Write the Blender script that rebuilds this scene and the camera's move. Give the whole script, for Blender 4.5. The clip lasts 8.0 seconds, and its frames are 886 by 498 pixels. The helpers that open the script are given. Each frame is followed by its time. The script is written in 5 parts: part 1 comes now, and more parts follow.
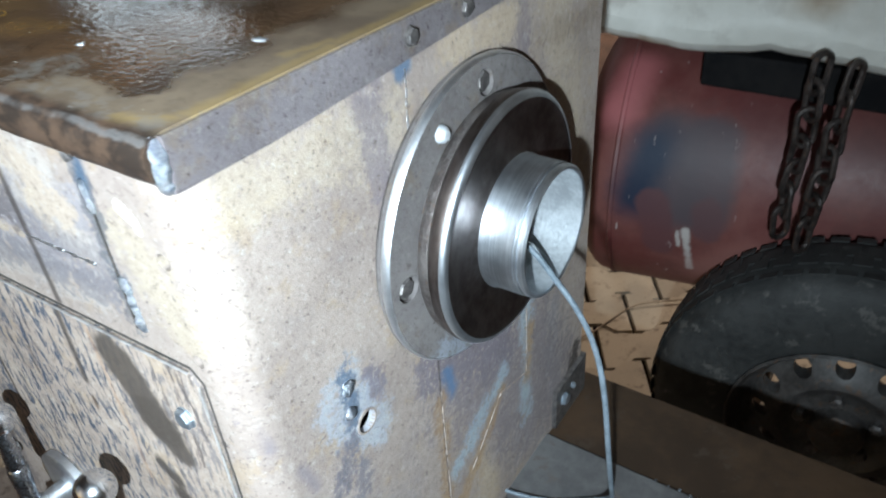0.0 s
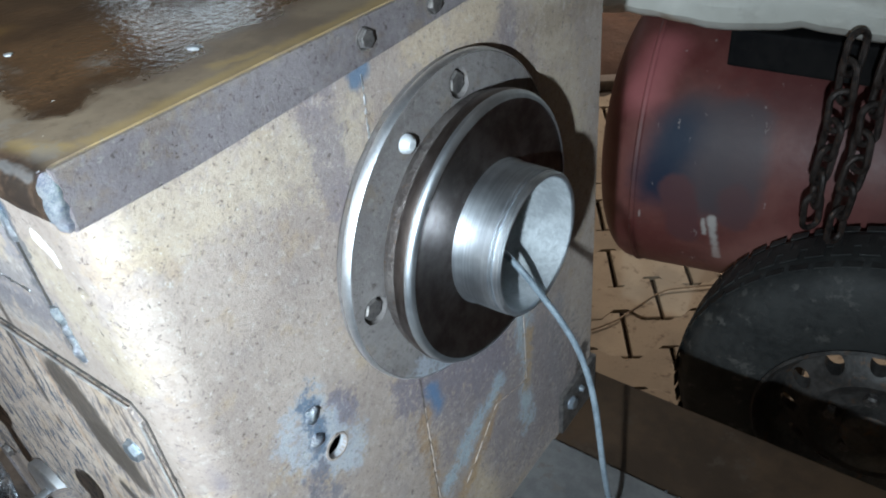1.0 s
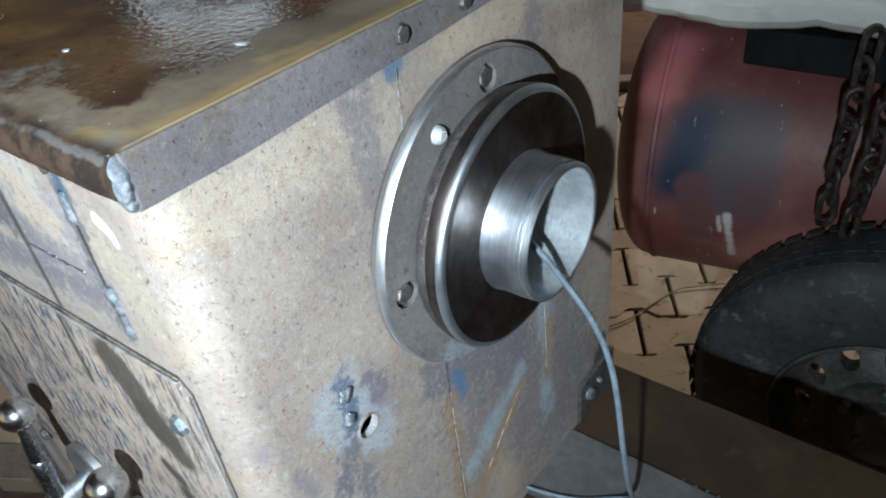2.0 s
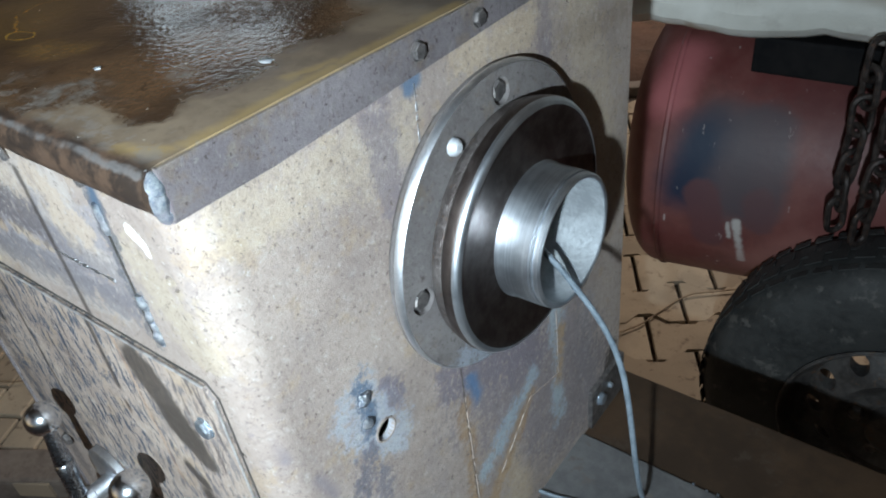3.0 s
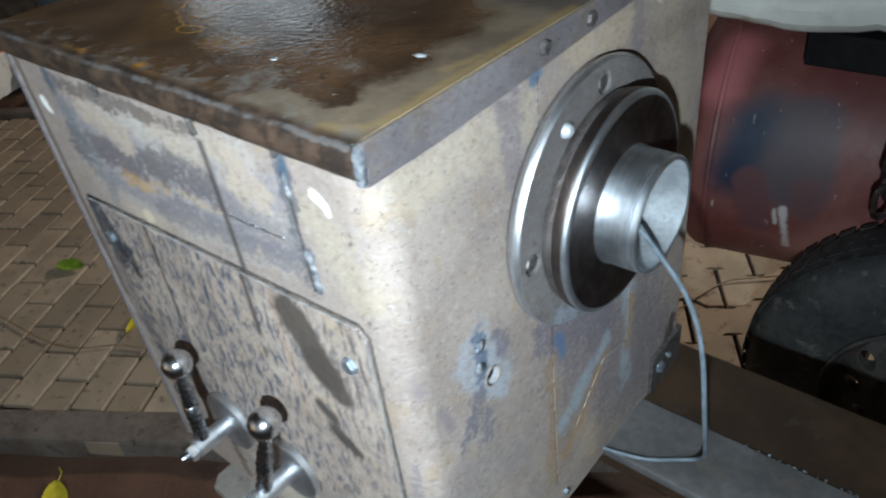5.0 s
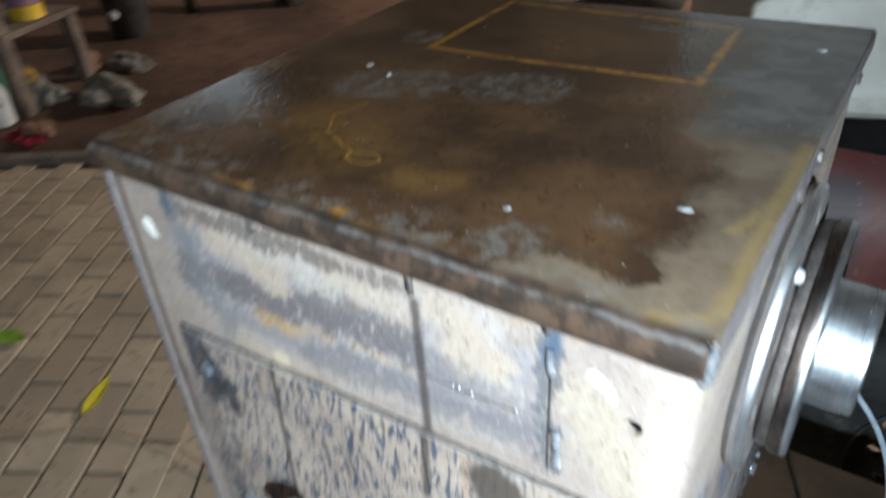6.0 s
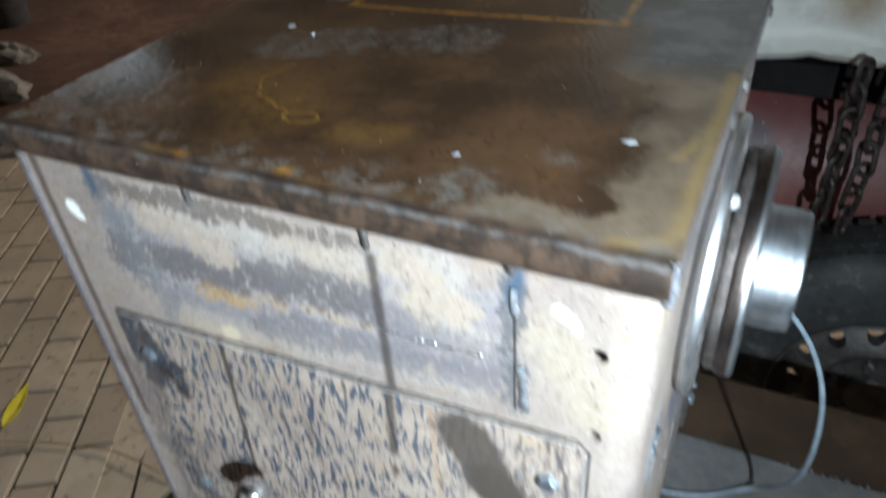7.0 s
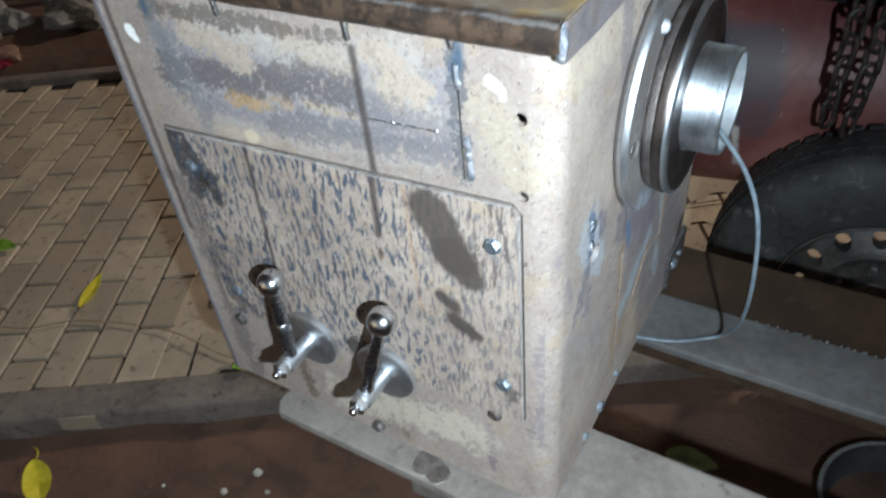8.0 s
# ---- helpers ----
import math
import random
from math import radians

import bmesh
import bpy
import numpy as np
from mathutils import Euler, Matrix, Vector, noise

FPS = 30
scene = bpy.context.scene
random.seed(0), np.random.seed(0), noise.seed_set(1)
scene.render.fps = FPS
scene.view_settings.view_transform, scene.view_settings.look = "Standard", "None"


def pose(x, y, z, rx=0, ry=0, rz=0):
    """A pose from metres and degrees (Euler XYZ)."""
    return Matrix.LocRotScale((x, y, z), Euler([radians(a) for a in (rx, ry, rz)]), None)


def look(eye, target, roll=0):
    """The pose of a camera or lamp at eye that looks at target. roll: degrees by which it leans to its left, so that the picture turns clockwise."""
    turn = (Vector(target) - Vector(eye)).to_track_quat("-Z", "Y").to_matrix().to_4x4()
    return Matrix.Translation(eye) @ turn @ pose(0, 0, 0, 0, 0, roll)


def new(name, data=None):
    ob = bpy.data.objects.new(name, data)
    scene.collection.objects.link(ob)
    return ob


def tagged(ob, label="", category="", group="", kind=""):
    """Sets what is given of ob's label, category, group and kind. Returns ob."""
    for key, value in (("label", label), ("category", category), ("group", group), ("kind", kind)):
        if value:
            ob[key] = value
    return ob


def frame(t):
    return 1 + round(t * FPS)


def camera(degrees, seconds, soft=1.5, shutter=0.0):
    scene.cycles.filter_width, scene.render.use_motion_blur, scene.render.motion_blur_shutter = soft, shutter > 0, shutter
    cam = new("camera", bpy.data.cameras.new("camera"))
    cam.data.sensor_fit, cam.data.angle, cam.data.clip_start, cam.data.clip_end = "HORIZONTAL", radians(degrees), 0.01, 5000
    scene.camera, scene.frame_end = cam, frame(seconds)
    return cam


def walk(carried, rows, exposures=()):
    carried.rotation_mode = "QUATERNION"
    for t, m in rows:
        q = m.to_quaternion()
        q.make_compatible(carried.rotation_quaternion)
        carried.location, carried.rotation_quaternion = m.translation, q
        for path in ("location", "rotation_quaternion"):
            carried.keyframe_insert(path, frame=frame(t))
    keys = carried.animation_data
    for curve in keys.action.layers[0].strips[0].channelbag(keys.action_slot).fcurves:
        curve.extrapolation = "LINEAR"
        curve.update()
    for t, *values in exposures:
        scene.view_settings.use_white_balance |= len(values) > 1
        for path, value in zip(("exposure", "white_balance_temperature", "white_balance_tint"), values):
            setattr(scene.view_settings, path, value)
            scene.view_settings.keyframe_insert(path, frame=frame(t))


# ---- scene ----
cam = camera(62.7, 8.0, soft=2.0, shutter=0.6)
PATH = [
    (0, (0.286, -0.177, 1.454), (-0.689, 1.16, 0.331), -4.1),
    (0.5, (0.283, -0.124, 1.445), (-0.726, 1.131, 0.259), -6.5),
    (1, (0.296, -0.109, 1.451), (-0.746, 1.134, 0.279), -6.5),
    (1.5, (0.301, -0.124, 1.455), (-0.76, 1.109, 0.292), -6.9),
    (2.8, (0.301, -0.143, 1.465), (-0.783, 1.067, 0.298), -7.4),
    (3, (0.305, -0.147, 1.468), (-0.787, 1.073, 0.319), -7.6),
    (3.5, (0.313, -0.157, 1.469), (-0.786, 1.051, 0.314), -7.6),
    (4, (0.313, -0.173, 1.479), (-0.813, 1.03, 0.345), -7.6),
    (4.2, (0.311, -0.182, 1.481), (-0.824, 1.014, 0.349), -7.6),
    (5.3, (0.284, -0.281, 1.522), (-0.851, 0.865, 0.339), -7.5),
    (5.5, (0.236, -0.305, 1.53), (-0.982, 0.819, 0.412), -7.0),
    (5.6, (0.214, -0.316, 1.541), (-1.008, 0.811, 0.429), -6.6),
    (6, (0.053, -0.301, 1.567), (-0.911, 1.053, 0.454), -3.7),
    (6.2, (0.014, -0.28, 1.553), (-0.885, 1.155, 0.489), -4.0),
    (6.5, (-0.023, -0.288, 1.562), (-0.808, 1.203, 0.484), -3.3),
    (6.7, (-0.008, -0.293, 1.556), (-0.763, 1.195, 0.454), -3.4),
    (7, (0.035, -0.318, 1.553), (-0.719, 1.107, 0.37), -4.3),
    (7.5, (0.132, -0.402, 1.516), (-0.671, 0.913, 0.241), -3.8),
    (7.7, (0.169, -0.433, 1.522), (-0.664, 0.893, 0.278), -4.2),
    (8, (0.188, -0.447, 1.518), (-0.684, 0.831, 0.251), -6.1),
]
walk(cam, [(t, look(eye, target, roll)) for t, eye, target, roll in PATH],
     [(0.0, 0.32), (1.0, 0.0), (3.5, -0.05), (5.5, -0.16), (6.0, 0.26), (6.5, 0.74), (7.0, 0.24), (7.5, -0.33), (8.0, 0.04)])

# ---- light: weak daylight through the open side of the yard, one hand torch ----
world = bpy.data.worlds.new("sky")
scene.world = world
world.use_nodes = True
wn = world.node_tree.nodes
sky = wn.new("ShaderNodeTexSky")
sky.sky_type = "NISHITA"
sky.sun_disc = False
sky.sun_elevation, sky.sun_rotation = radians(20), radians(200)
world.node_tree.links.new(sky.outputs[0], wn["Background"].inputs[0])
wn["Background"].inputs[1].default_value = 0.020

torch_data = bpy.data.lights.new("torch", "SPOT")
torch_data.spot_size, torch_data.spot_blend = radians(124), 1.0
torch_data.energy, torch_data.color, torch_data.shadow_soft_size = 105.0, (0.73, 0.89, 1.0), 0.012
torch = new("torch", torch_data)
torch.matrix_world = look((0.41, -0.53, 1.51), (-0.35, 0.0, 0.97))
flood_data = bpy.data.lights.new("yard_lamp", "POINT")
flood_data.energy, flood_data.color, flood_data.shadow_soft_size = 880.0, (1.0, 0.90, 0.80), 0.15
flood = new("yard_lamp", flood_data)
flood.location = (0.8, 7.0, 3.2)
gap_data = bpy.data.lights.new("window_sky", "AREA")
gap_data.shape, gap_data.size, gap_data.size_y, gap_data.energy, gap_data.color = "RECTANGLE", 1.5, 0.8, 9.0, (0.75, 0.90, 1.0)
gap = new("window_sky", gap_data)
gap.matrix_world = look((-6.85, 4.55, 3.4), (0.0, 0.2, 1.3))


# ---- mesh helpers ----
def part(name, bm, material, parent=None, label="", smooth=False):
    """Links a bmesh, made in world places, as one mesh object under a thing or part."""
    base = parent.matrix_world.translation if parent else Vector()
    if parent:
        bm.transform(Matrix.Translation(-base))
    me = bpy.data.meshes.new(name)
    bmesh.ops.recalc_face_normals(bm, faces=bm.faces[:])
    bm.to_mesh(me)
    bm.free()
    me.materials.append(material)
    if smooth:
        for p in me.polygons:
            p.use_smooth = True
        me.set_sharp_from_angle(angle=radians(38))
    ob = new(name, me)
    if parent:
        ob.parent = parent
    if label:
        ob["label"] = label
    bpy.context.view_layer.update()
    return ob


def thing(name, at, label, category, group="", kind=""):
    ob = new(name)
    ob.location = at
    ob.empty_display_size = 0.05
    bpy.context.view_layer.update()
    return tagged(ob, label, category, group, kind)


def block(x0, x1, y0, y1, z0, z1, bevel=0.0, seg=2, bm=None):
    own = bmesh.new()
    vs = [own.verts.new((x, y, z)) for z in (z0, z1) for y in (y0, y1) for x in (x0, x1)]
    for f in ((0, 2, 3, 1), (4, 5, 7, 6), (0, 1, 5, 4), (2, 6, 7, 3), (0, 4, 6, 2), (1, 3, 7, 5)):
        own.faces.new([vs[i] for i in f])
    if bevel:
        bmesh.ops.bevel(own, geom=own.edges[:], offset=bevel, segments=seg, affect="EDGES", profile=0.6)
    return joined(bm, own)


def joined(bm, own):
    if bm is None:
        return own
    me = bpy.data.meshes.new("tmp")
    own.to_mesh(me)
    own.free()
    bm.from_mesh(me)
    bpy.data.meshes.remove(me)
    return bm


def lathe(profile, m=Matrix(), n=48, bm=None, closed=False):
    """Turns (radius, height) pairs about local z, then places by m."""
    own = bmesh.new()
    rings = []
    for r, h in profile:
        if r < 1e-5:
            rings.append([own.verts.new((0, 0, h))])
        else:
            rings.append([own.verts.new((r * math.cos(2 * math.pi * i / n), r * math.sin(2 * math.pi * i / n), h)) for i in range(n)])
    pairs = list(zip(rings, rings[1:])) + ([(rings[-1], rings[0])] if closed else [])
    for a, b in pairs:
        for i in range(n):
            j = (i + 1) % n
            if len(a) == 1 and len(b) == 1:
                continue
            if len(a) == 1:
                own.faces.new((a[0], b[i], b[j]))
            elif len(b) == 1:
                own.faces.new((a[i], a[j], b[0]))
            else:
                own.faces.new((a[i], a[j], b[j], b[i]))
    own.transform(m)
    return joined(bm, own)


def tube(points, r, n=10, bm=None, steps=6, radii=None):
    """A round tube along a smooth line through the points."""
    pts = [Vector(p) for p in points]
    line, rs = [], []
    for i in range(len(pts) - 1):
        p0, p1, p2, p3 = pts[max(i - 1, 0)], pts[i], pts[i + 1], pts[min(i + 2, len(pts) - 1)]
        for s in range(steps):
            u = s / steps
            line.append(0.5 * (2 * p1 + (p2 - p0) * u + (2 * p0 - 5 * p1 + 4 * p2 - p3) * u * u + (3 * p1 - p0 - 3 * p2 + p3) * u ** 3))
            if radii:
                rs.append(radii[i] * (1 - u) + radii[i + 1] * u)
    line.append(pts[-1])
    rs.append(radii[-1] if radii else r)
    own = bmesh.new()
    rings = []
    side = Vector((0.31, 0.2, 0.93))
    for i, p in enumerate(line):
        d = (line[min(i + 1, len(line) - 1)] - line[max(i - 1, 0)]).normalized()
        side = (side - d * side.dot(d)).normalized()
        up = d.cross(side)
        rr = rs[i] if radii else r
        rings.append([own.verts.new(p + rr * (math.cos(2 * math.pi * k / n) * side + math.sin(2 * math.pi * k / n) * up)) for k in range(n)])
    for a, b in zip(rings, rings[1:]):
        for k in range(n):
            own.faces.new((a[k], a[(k + 1) % n], b[(k + 1) % n], b[k]))
    own.faces.new(rings[0][::-1])
    own.faces.new(rings[-1])
    return joined(bm, own)


def prism(outline, m, depth, bevel=0.0, bm=None):
    """A flat outline in local x, y, raised by depth along local z."""
    own = bmesh.new()
    low = [own.verts.new((x, y, 0)) for x, y in outline]
    high = [own.verts.new((x, y, depth)) for x, y in outline]
    n = len(outline)
    own.faces.new(low[::-1])
    top = own.faces.new(high)
    for i in range(n):
        own.faces.new((low[i], low[(i + 1) % n], high[(i + 1) % n], high[i]))
    if bevel:
        bmesh.ops.bevel(own, geom=list(top.edges), offset=bevel, segments=2, affect="EDGES", profile=0.6)
    own.transform(m)
    return joined(bm, own)


def facing(p, n, spin=0.0):
    """A pose at p whose local z points along n."""
    return Matrix.Translation(p) @ Vector(n).to_track_quat("Z", "Y").to_matrix().to_4x4() @ Matrix.Rotation(spin, 4, "Z")


def hex_head(p, n, r, h, spin=0.3):
    """A bolt's hexagonal head with a chamfered crown."""
    bm = lathe([(r * 0.98, 0), (r, 0.0005), (r, h * 0.8), (r * 0.84, h), (0, h)], facing(p, n, spin), 6)
    return lathe([(r * 1.12, -0.001), (r * 1.12, h * 0.14), (r * 0.8, h * 0.16)], facing(p, n), 20, bm)


def lump(p, size, seed, rough=0.35, sub=2):
    own = bmesh.new()
    bmesh.ops.create_icosphere(own, subdivisions=sub, radius=1)
    for v in own.verts:
        k = 1 + rough * noise.noise(v.co * 1.3 + Vector((seed * 7.1, seed * 3.3, 0))) + 0.4 * rough * noise.noise(v.co * 3.1 + Vector((0, seed * 5.7, 2)))
        v.co = Vector((v.co.x * size[0] * k, v.co.y * size[1] * k, v.co.z * size[2] * k)) + Vector(p)
    return own


def cut(ob, cutter):
    """Takes the cutter's volume out of the object's mesh for good."""
    me = bpy.data.meshes.new("cutter")
    bmesh.ops.recalc_face_normals(cutter, faces=cutter.faces[:])
    cutter.to_mesh(me)
    cutter.free()
    tool = new("cutter", me)
    tool.matrix_world = Matrix.Translation(ob.parent.matrix_world.translation if ob.parent else (0, 0, 0)).inverted()
    hold = ob.parent
    ob.parent = None
    mod = ob.modifiers.new("cut", "BOOLEAN")
    mod.object, mod.operation, mod.solver = tool, "DIFFERENCE", "EXACT"
    bpy.context.view_layer.update()
    made = bpy.data.meshes.new_from_object(ob.evaluated_get(bpy.context.evaluated_depsgraph_get()))
    ob.modifiers.clear()
    ob.data = made
    ob.parent = hold
    bpy.data.objects.remove(tool)
    bpy.context.view_layer.update()
    return ob


# ---- materials ----
class Nodes:
    """Short hand for building one node material."""

    def __init__(self, name):
        self.mat = bpy.data.materials.new(name)
        self.mat.use_nodes = True
        self.tree = self.mat.node_tree
        self.bsdf = self.tree.nodes["Principled BSDF"]
        self.place = self.tree.nodes.new("ShaderNodeNewGeometry").outputs["Position"]
        self.local = self.tree.nodes.new("ShaderNodeTexCoord").outputs["Object"]

    def put(self, value, socket):
        if isinstance(value, (int, float)):
            socket.default_value = value
        elif isinstance(value, (tuple, list, Vector)):
            value = tuple(value)
            socket.default_value = value + (1.0,) if socket.type == "RGBA" and len(value) == 3 else value
        else:
            self.tree.links.new(value, socket)

    def math(self, op, a, b=0.0, clamp=False):
        n = self.tree.nodes.new("ShaderNodeMath")
        n.operation, n.use_clamp = op, clamp
        self.put(a, n.inputs[0])
        self.put(b, n.inputs[1])
        return n.outputs[0]

    def vec(self, op, a, b=(0, 0, 0), scale=None):
        n = self.tree.nodes.new("ShaderNodeVectorMath")
        n.operation = op
        self.put(a, n.inputs[0])
        self.put(b, n.inputs[1])
        if scale is not None:
            self.put(scale, n.inputs["Scale"])
        return n.outputs["Value"] if op in ("DOT_PRODUCT", "LENGTH", "DISTANCE") else n.outputs["Vector"]

    def noise(self, co, scale, detail=4, rough=0.55, color=False):
        n = self.tree.nodes.new("ShaderNodeTexNoise")
        self.put(co, n.inputs["Vector"])
        n.inputs["Scale"].default_value, n.inputs["Detail"].default_value, n.inputs["Roughness"].default_value = scale, detail, rough
        return n.outputs["Color"] if color else n.outputs["Fac"]

    def span(self, v, lo, hi, a=0.0, b=1.0):
        n = self.tree.nodes.new("ShaderNodeMapRange")
        n.interpolation_type = "SMOOTHSTEP"
        self.put(v, n.inputs["Value"])
        for k, x in zip(("From Min", "From Max", "To Min", "To Max"), (lo, hi, a, b)):
            n.inputs[k].default_value = x
        return n.outputs["Result"]

    def mix(self, fac, a, b, mode="MIX"):
        n = self.tree.nodes.new("ShaderNodeMix")
        n.data_type, n.blend_type = "RGBA", mode
        self.put(fac, n.inputs[0])
        self.put(a, n.inputs[6])
        self.put(b, n.inputs[7])
        return n.outputs[2]

    def blend(self, fac, a, b):
        n = self.tree.nodes.new("ShaderNodeMix")
        n.data_type = "FLOAT"
        self.put(fac, n.inputs[0])
        self.put(a, n.inputs[2])
        self.put(b, n.inputs[3])
        return n.outputs[0]

    def bump(self, height, distance, strength=1.0, normal=None):
        n = self.tree.nodes.new("ShaderNodeBump")
        n.inputs["Distance"].default_value = distance
        self.put(strength, n.inputs["Strength"])
        self.put(height, n.inputs["Height"])
        if normal is not None:
            self.put(normal, n.inputs["Normal"])
        return n.outputs[0]

    def random(self):
        return self.tree.nodes.new("ShaderNodeObjectInfo").outputs["Random"]

    def warp(self, co, scale, amount):
        c = self.vec("SUBTRACT", self.noise(co, scale, 3, 0.6, True), (0.5, 0.5, 0.5))
        return self.vec("ADD", co, self.vec("SCALE", c, scale=amount))

    def stroke(self, co, a, b, r, soft):
        """1 within r of the segment a-b, fading over soft."""
        a, b = Vector(a), Vector(b)
        d = b - a if (b - a).length > 1e-6 else Vector((1e-4, 0, 0))
        rel = self.vec("SUBTRACT", co, a)
        u = self.math("DIVIDE", self.vec("DOT_PRODUCT", rel, d), d.length_squared, True)
        off = self.vec("LENGTH", self.vec("SUBTRACT", rel, self.vec("SCALE", d, scale=u)))
        return self.span(off, r + soft, max(r - soft, 0.0))

    def done(self, color, rough, metal=0.0, normal=None, spec=None):
        self.put(color, self.bsdf.inputs["Base Color"])
        self.put(rough, self.bsdf.inputs["Roughness"])
        self.put(metal, self.bsdf.inputs["Metallic"])
        if spec is not None:
            self.put(spec, self.bsdf.inputs["Specular IOR Level"])
        if normal is not None:
            self.put(normal, self.bsdf.inputs["Normal"])
        return self.mat


def plain(name, dark, light, scale=20.0, rough=(0.4, 0.6), metal=0.0, bump=0.0005, local=False, speck=None, vary=0.0):
    """A surface with variation at two scales."""
    k = Nodes(name)
    co = k.local if local else k.place
    big, fine = k.noise(co, scale, 3), k.noise(co, scale * 7.3, 4, 0.65)
    f = k.span(k.math("ADD", k.math("MULTIPLY", big, 0.6), k.math("MULTIPLY", fine, 0.4)), 0.36, 0.64)
    c = k.mix(f, dark, light)
    if speck:
        c = k.mix(k.span(k.noise(co, scale * 2.7, 5, 0.7), 0.57, 0.66), c, speck)
    if vary:
        c = k.mix(1.0, c, k.mix(k.random(), (1 - vary,) * 3, (1 + vary,) * 3), "MULTIPLY")
    return k.done(c, k.blend(fine, rough[0], rough[1]), metal, k.bump(fine, bump))


def rusty_plate(name, base, pale, strokes, streaks=0.0, edge=(0.22, 0.95)):
    """Hot-rolled sheet: pale dusty skin, brown pits, worn marks of given shape (a, b, radius, soft, colour, strength)."""
    k = Nodes(name)
    co = k.place
    wob = k.warp(k.warp(k.warp(co, 13, 0.030), 45, 0.016), 160, 0.006)
    tight = k.warp(co, 120, 0.004)
    cloud, mid, fine, grit = k.noise(co, 7, 3), k.noise(co, 34, 5, 0.65), k.noise(co, 150, 5, 0.7), k.noise(co, 520, 3, 0.6)
    tone = lambda *rgb: tuple(min(0.8, v * base[0] / 0.320) for v in rgb)
    c = k.mix(k.span(cloud, 0.36, 0.66), base, pale)
    c = k.mix(k.math("MULTIPLY", k.span(mid, 0.52, 0.70), 0.30), c, tone(0.25, 0.215, 0.21))
    c = k.mix(k.math("MULTIPLY", k.span(k.noise(k.vec("ADD", co, (3, 1, 7)), 26, 6, 0.72), 0.53, 0.64), 0.42), c, tone(0.40, 0.29, 0.18))
    ragged = k.math("ADD", k.math("MULTIPLY", k.math("SUBTRACT", k.noise(k.vec("ADD", co, (7, 7, 1)), 38, 6, 0.75), 0.5), 3.0), k.math("MULTIPLY", k.math("SUBTRACT", fine, 0.5), 3.0))

    def marks(c, wide):
        """Wide ragged stains lie under the grain, small crisp marks over it."""
        for a, b, r, soft, colour, much in strokes:
            if (soft > 0.0055) != wide:
                continue
            m = k.stroke(wob if wide else k.warp(tight, 42, 0.020) if r > 0.0054 else tight, a, b, r, soft)
            if wide:
                m = k.math("MULTIPLY", k.span(k.math("ADD", m, ragged), *edge), k.span(m, 0.0, 0.35))
            c = k.mix(k.math("MULTIPLY", m, much), c, colour)
        return c

    c = marks(c, True)
    c = k.mix(k.math("MULTIPLY", k.span(fine, 0.55, 0.66), 0.34), c, tone(0.205, 0.155, 0.125))
    c = k.mix(k.math("MULTIPLY", k.span(fine, 0.44, 0.34), 0.24), c, tone(0.56, 0.53, 0.47))
    crust = k.noise(k.warp(k.vec("ADD", co, (9, 4, 1)), 55, 0.02), 115, 6, 0.8)
    c = k.mix(k.math("MULTIPLY", k.span(crust, 0.55, 0.61), 0.34), c, tone(0.20, 0.155, 0.138))
    c = k.mix(k.math("MULTIPLY", k.span(crust, 0.44, 0.38), 0.26), c, tone(0.62, 0.58, 0.53))
    pits = k.noise(k.warp(k.vec("ADD", co, (2, 8, 5)), 90, 0.01), 240, 5, 0.75)
    c = k.mix(k.math("MULTIPLY", k.span(pits, 0.595, 0.63), 0.75), c, tone(0.10, 0.075, 0.068))
    smudge = k.noise(k.vec("ADD", co, (4, 4, 9)), 48, 6, 0.8)
    c = k.mix(k.math("MULTIPLY", k.span(smudge, 0.55, 0.66), 0.34), c, tone(0.24, 0.20, 0.195))
    flakes = k.noise(k.warp(k.vec("ADD", co, (6, 3, 2)), 70, 0.012), 330, 3, 0.6)
    c = k.mix(k.math("MULTIPLY", k.span(flakes, 0.66, 0.69), k.span(cloud, 0.35, 0.6, 0.3, 0.7)), c, tone(0.62, 0.58, 0.53))
    c = k.mix(k.math("MULTIPLY", k.span(flakes, 0.335, 0.305), 0.6), c, tone(0.17, 0.12, 0.10))
    if streaks:
        run = k.noise(k.vec("MULTIPLY", k.warp(co, 60, 0.006), (205, 205, 50)), 1.0, 5, 0.65)
        patch = k.math("MULTIPLY", k.span(k.noise(co, 13, 4, 0.6), 0.30, 0.46), k.span(k.vec("DOT_PRODUCT", k.warp(co, 12, 0.12), (1, 0, 0)), -0.05, -0.20, 0.5, 1.0))
        c = k.mix(k.math("MULTIPLY", k.math("MULTIPLY", k.span(run, 0.508, 0.568), patch), streaks * 0.9), c, (0.036, 0.058, 0.092))
        run2 = k.noise(k.vec("MULTIPLY", k.warp(k.vec("ADD", co, (5, 0, 2)), 60, 0.008), (190, 190, 22)), 1.0, 5, 0.65)
        c = k.mix(k.math("MULTIPLY", k.math("MULTIPLY", k.span(run2, 0.548, 0.60), k.span(k.noise(k.vec("ADD", co, (1, 2, 3)), 9, 3), 0.38, 0.6)), streaks * 0.75), c, (0.075, 0.06, 0.06))
    c = marks(c, False)
    rough = k.span(mid, 0.3, 0.7, 0.48, 0.72)
    n = k.bump(grit, 0.0005, 0.5, k.bump(crust, 0.0012, 0.6))
    return k.done(c, rough, 0.03, n, 0.20)


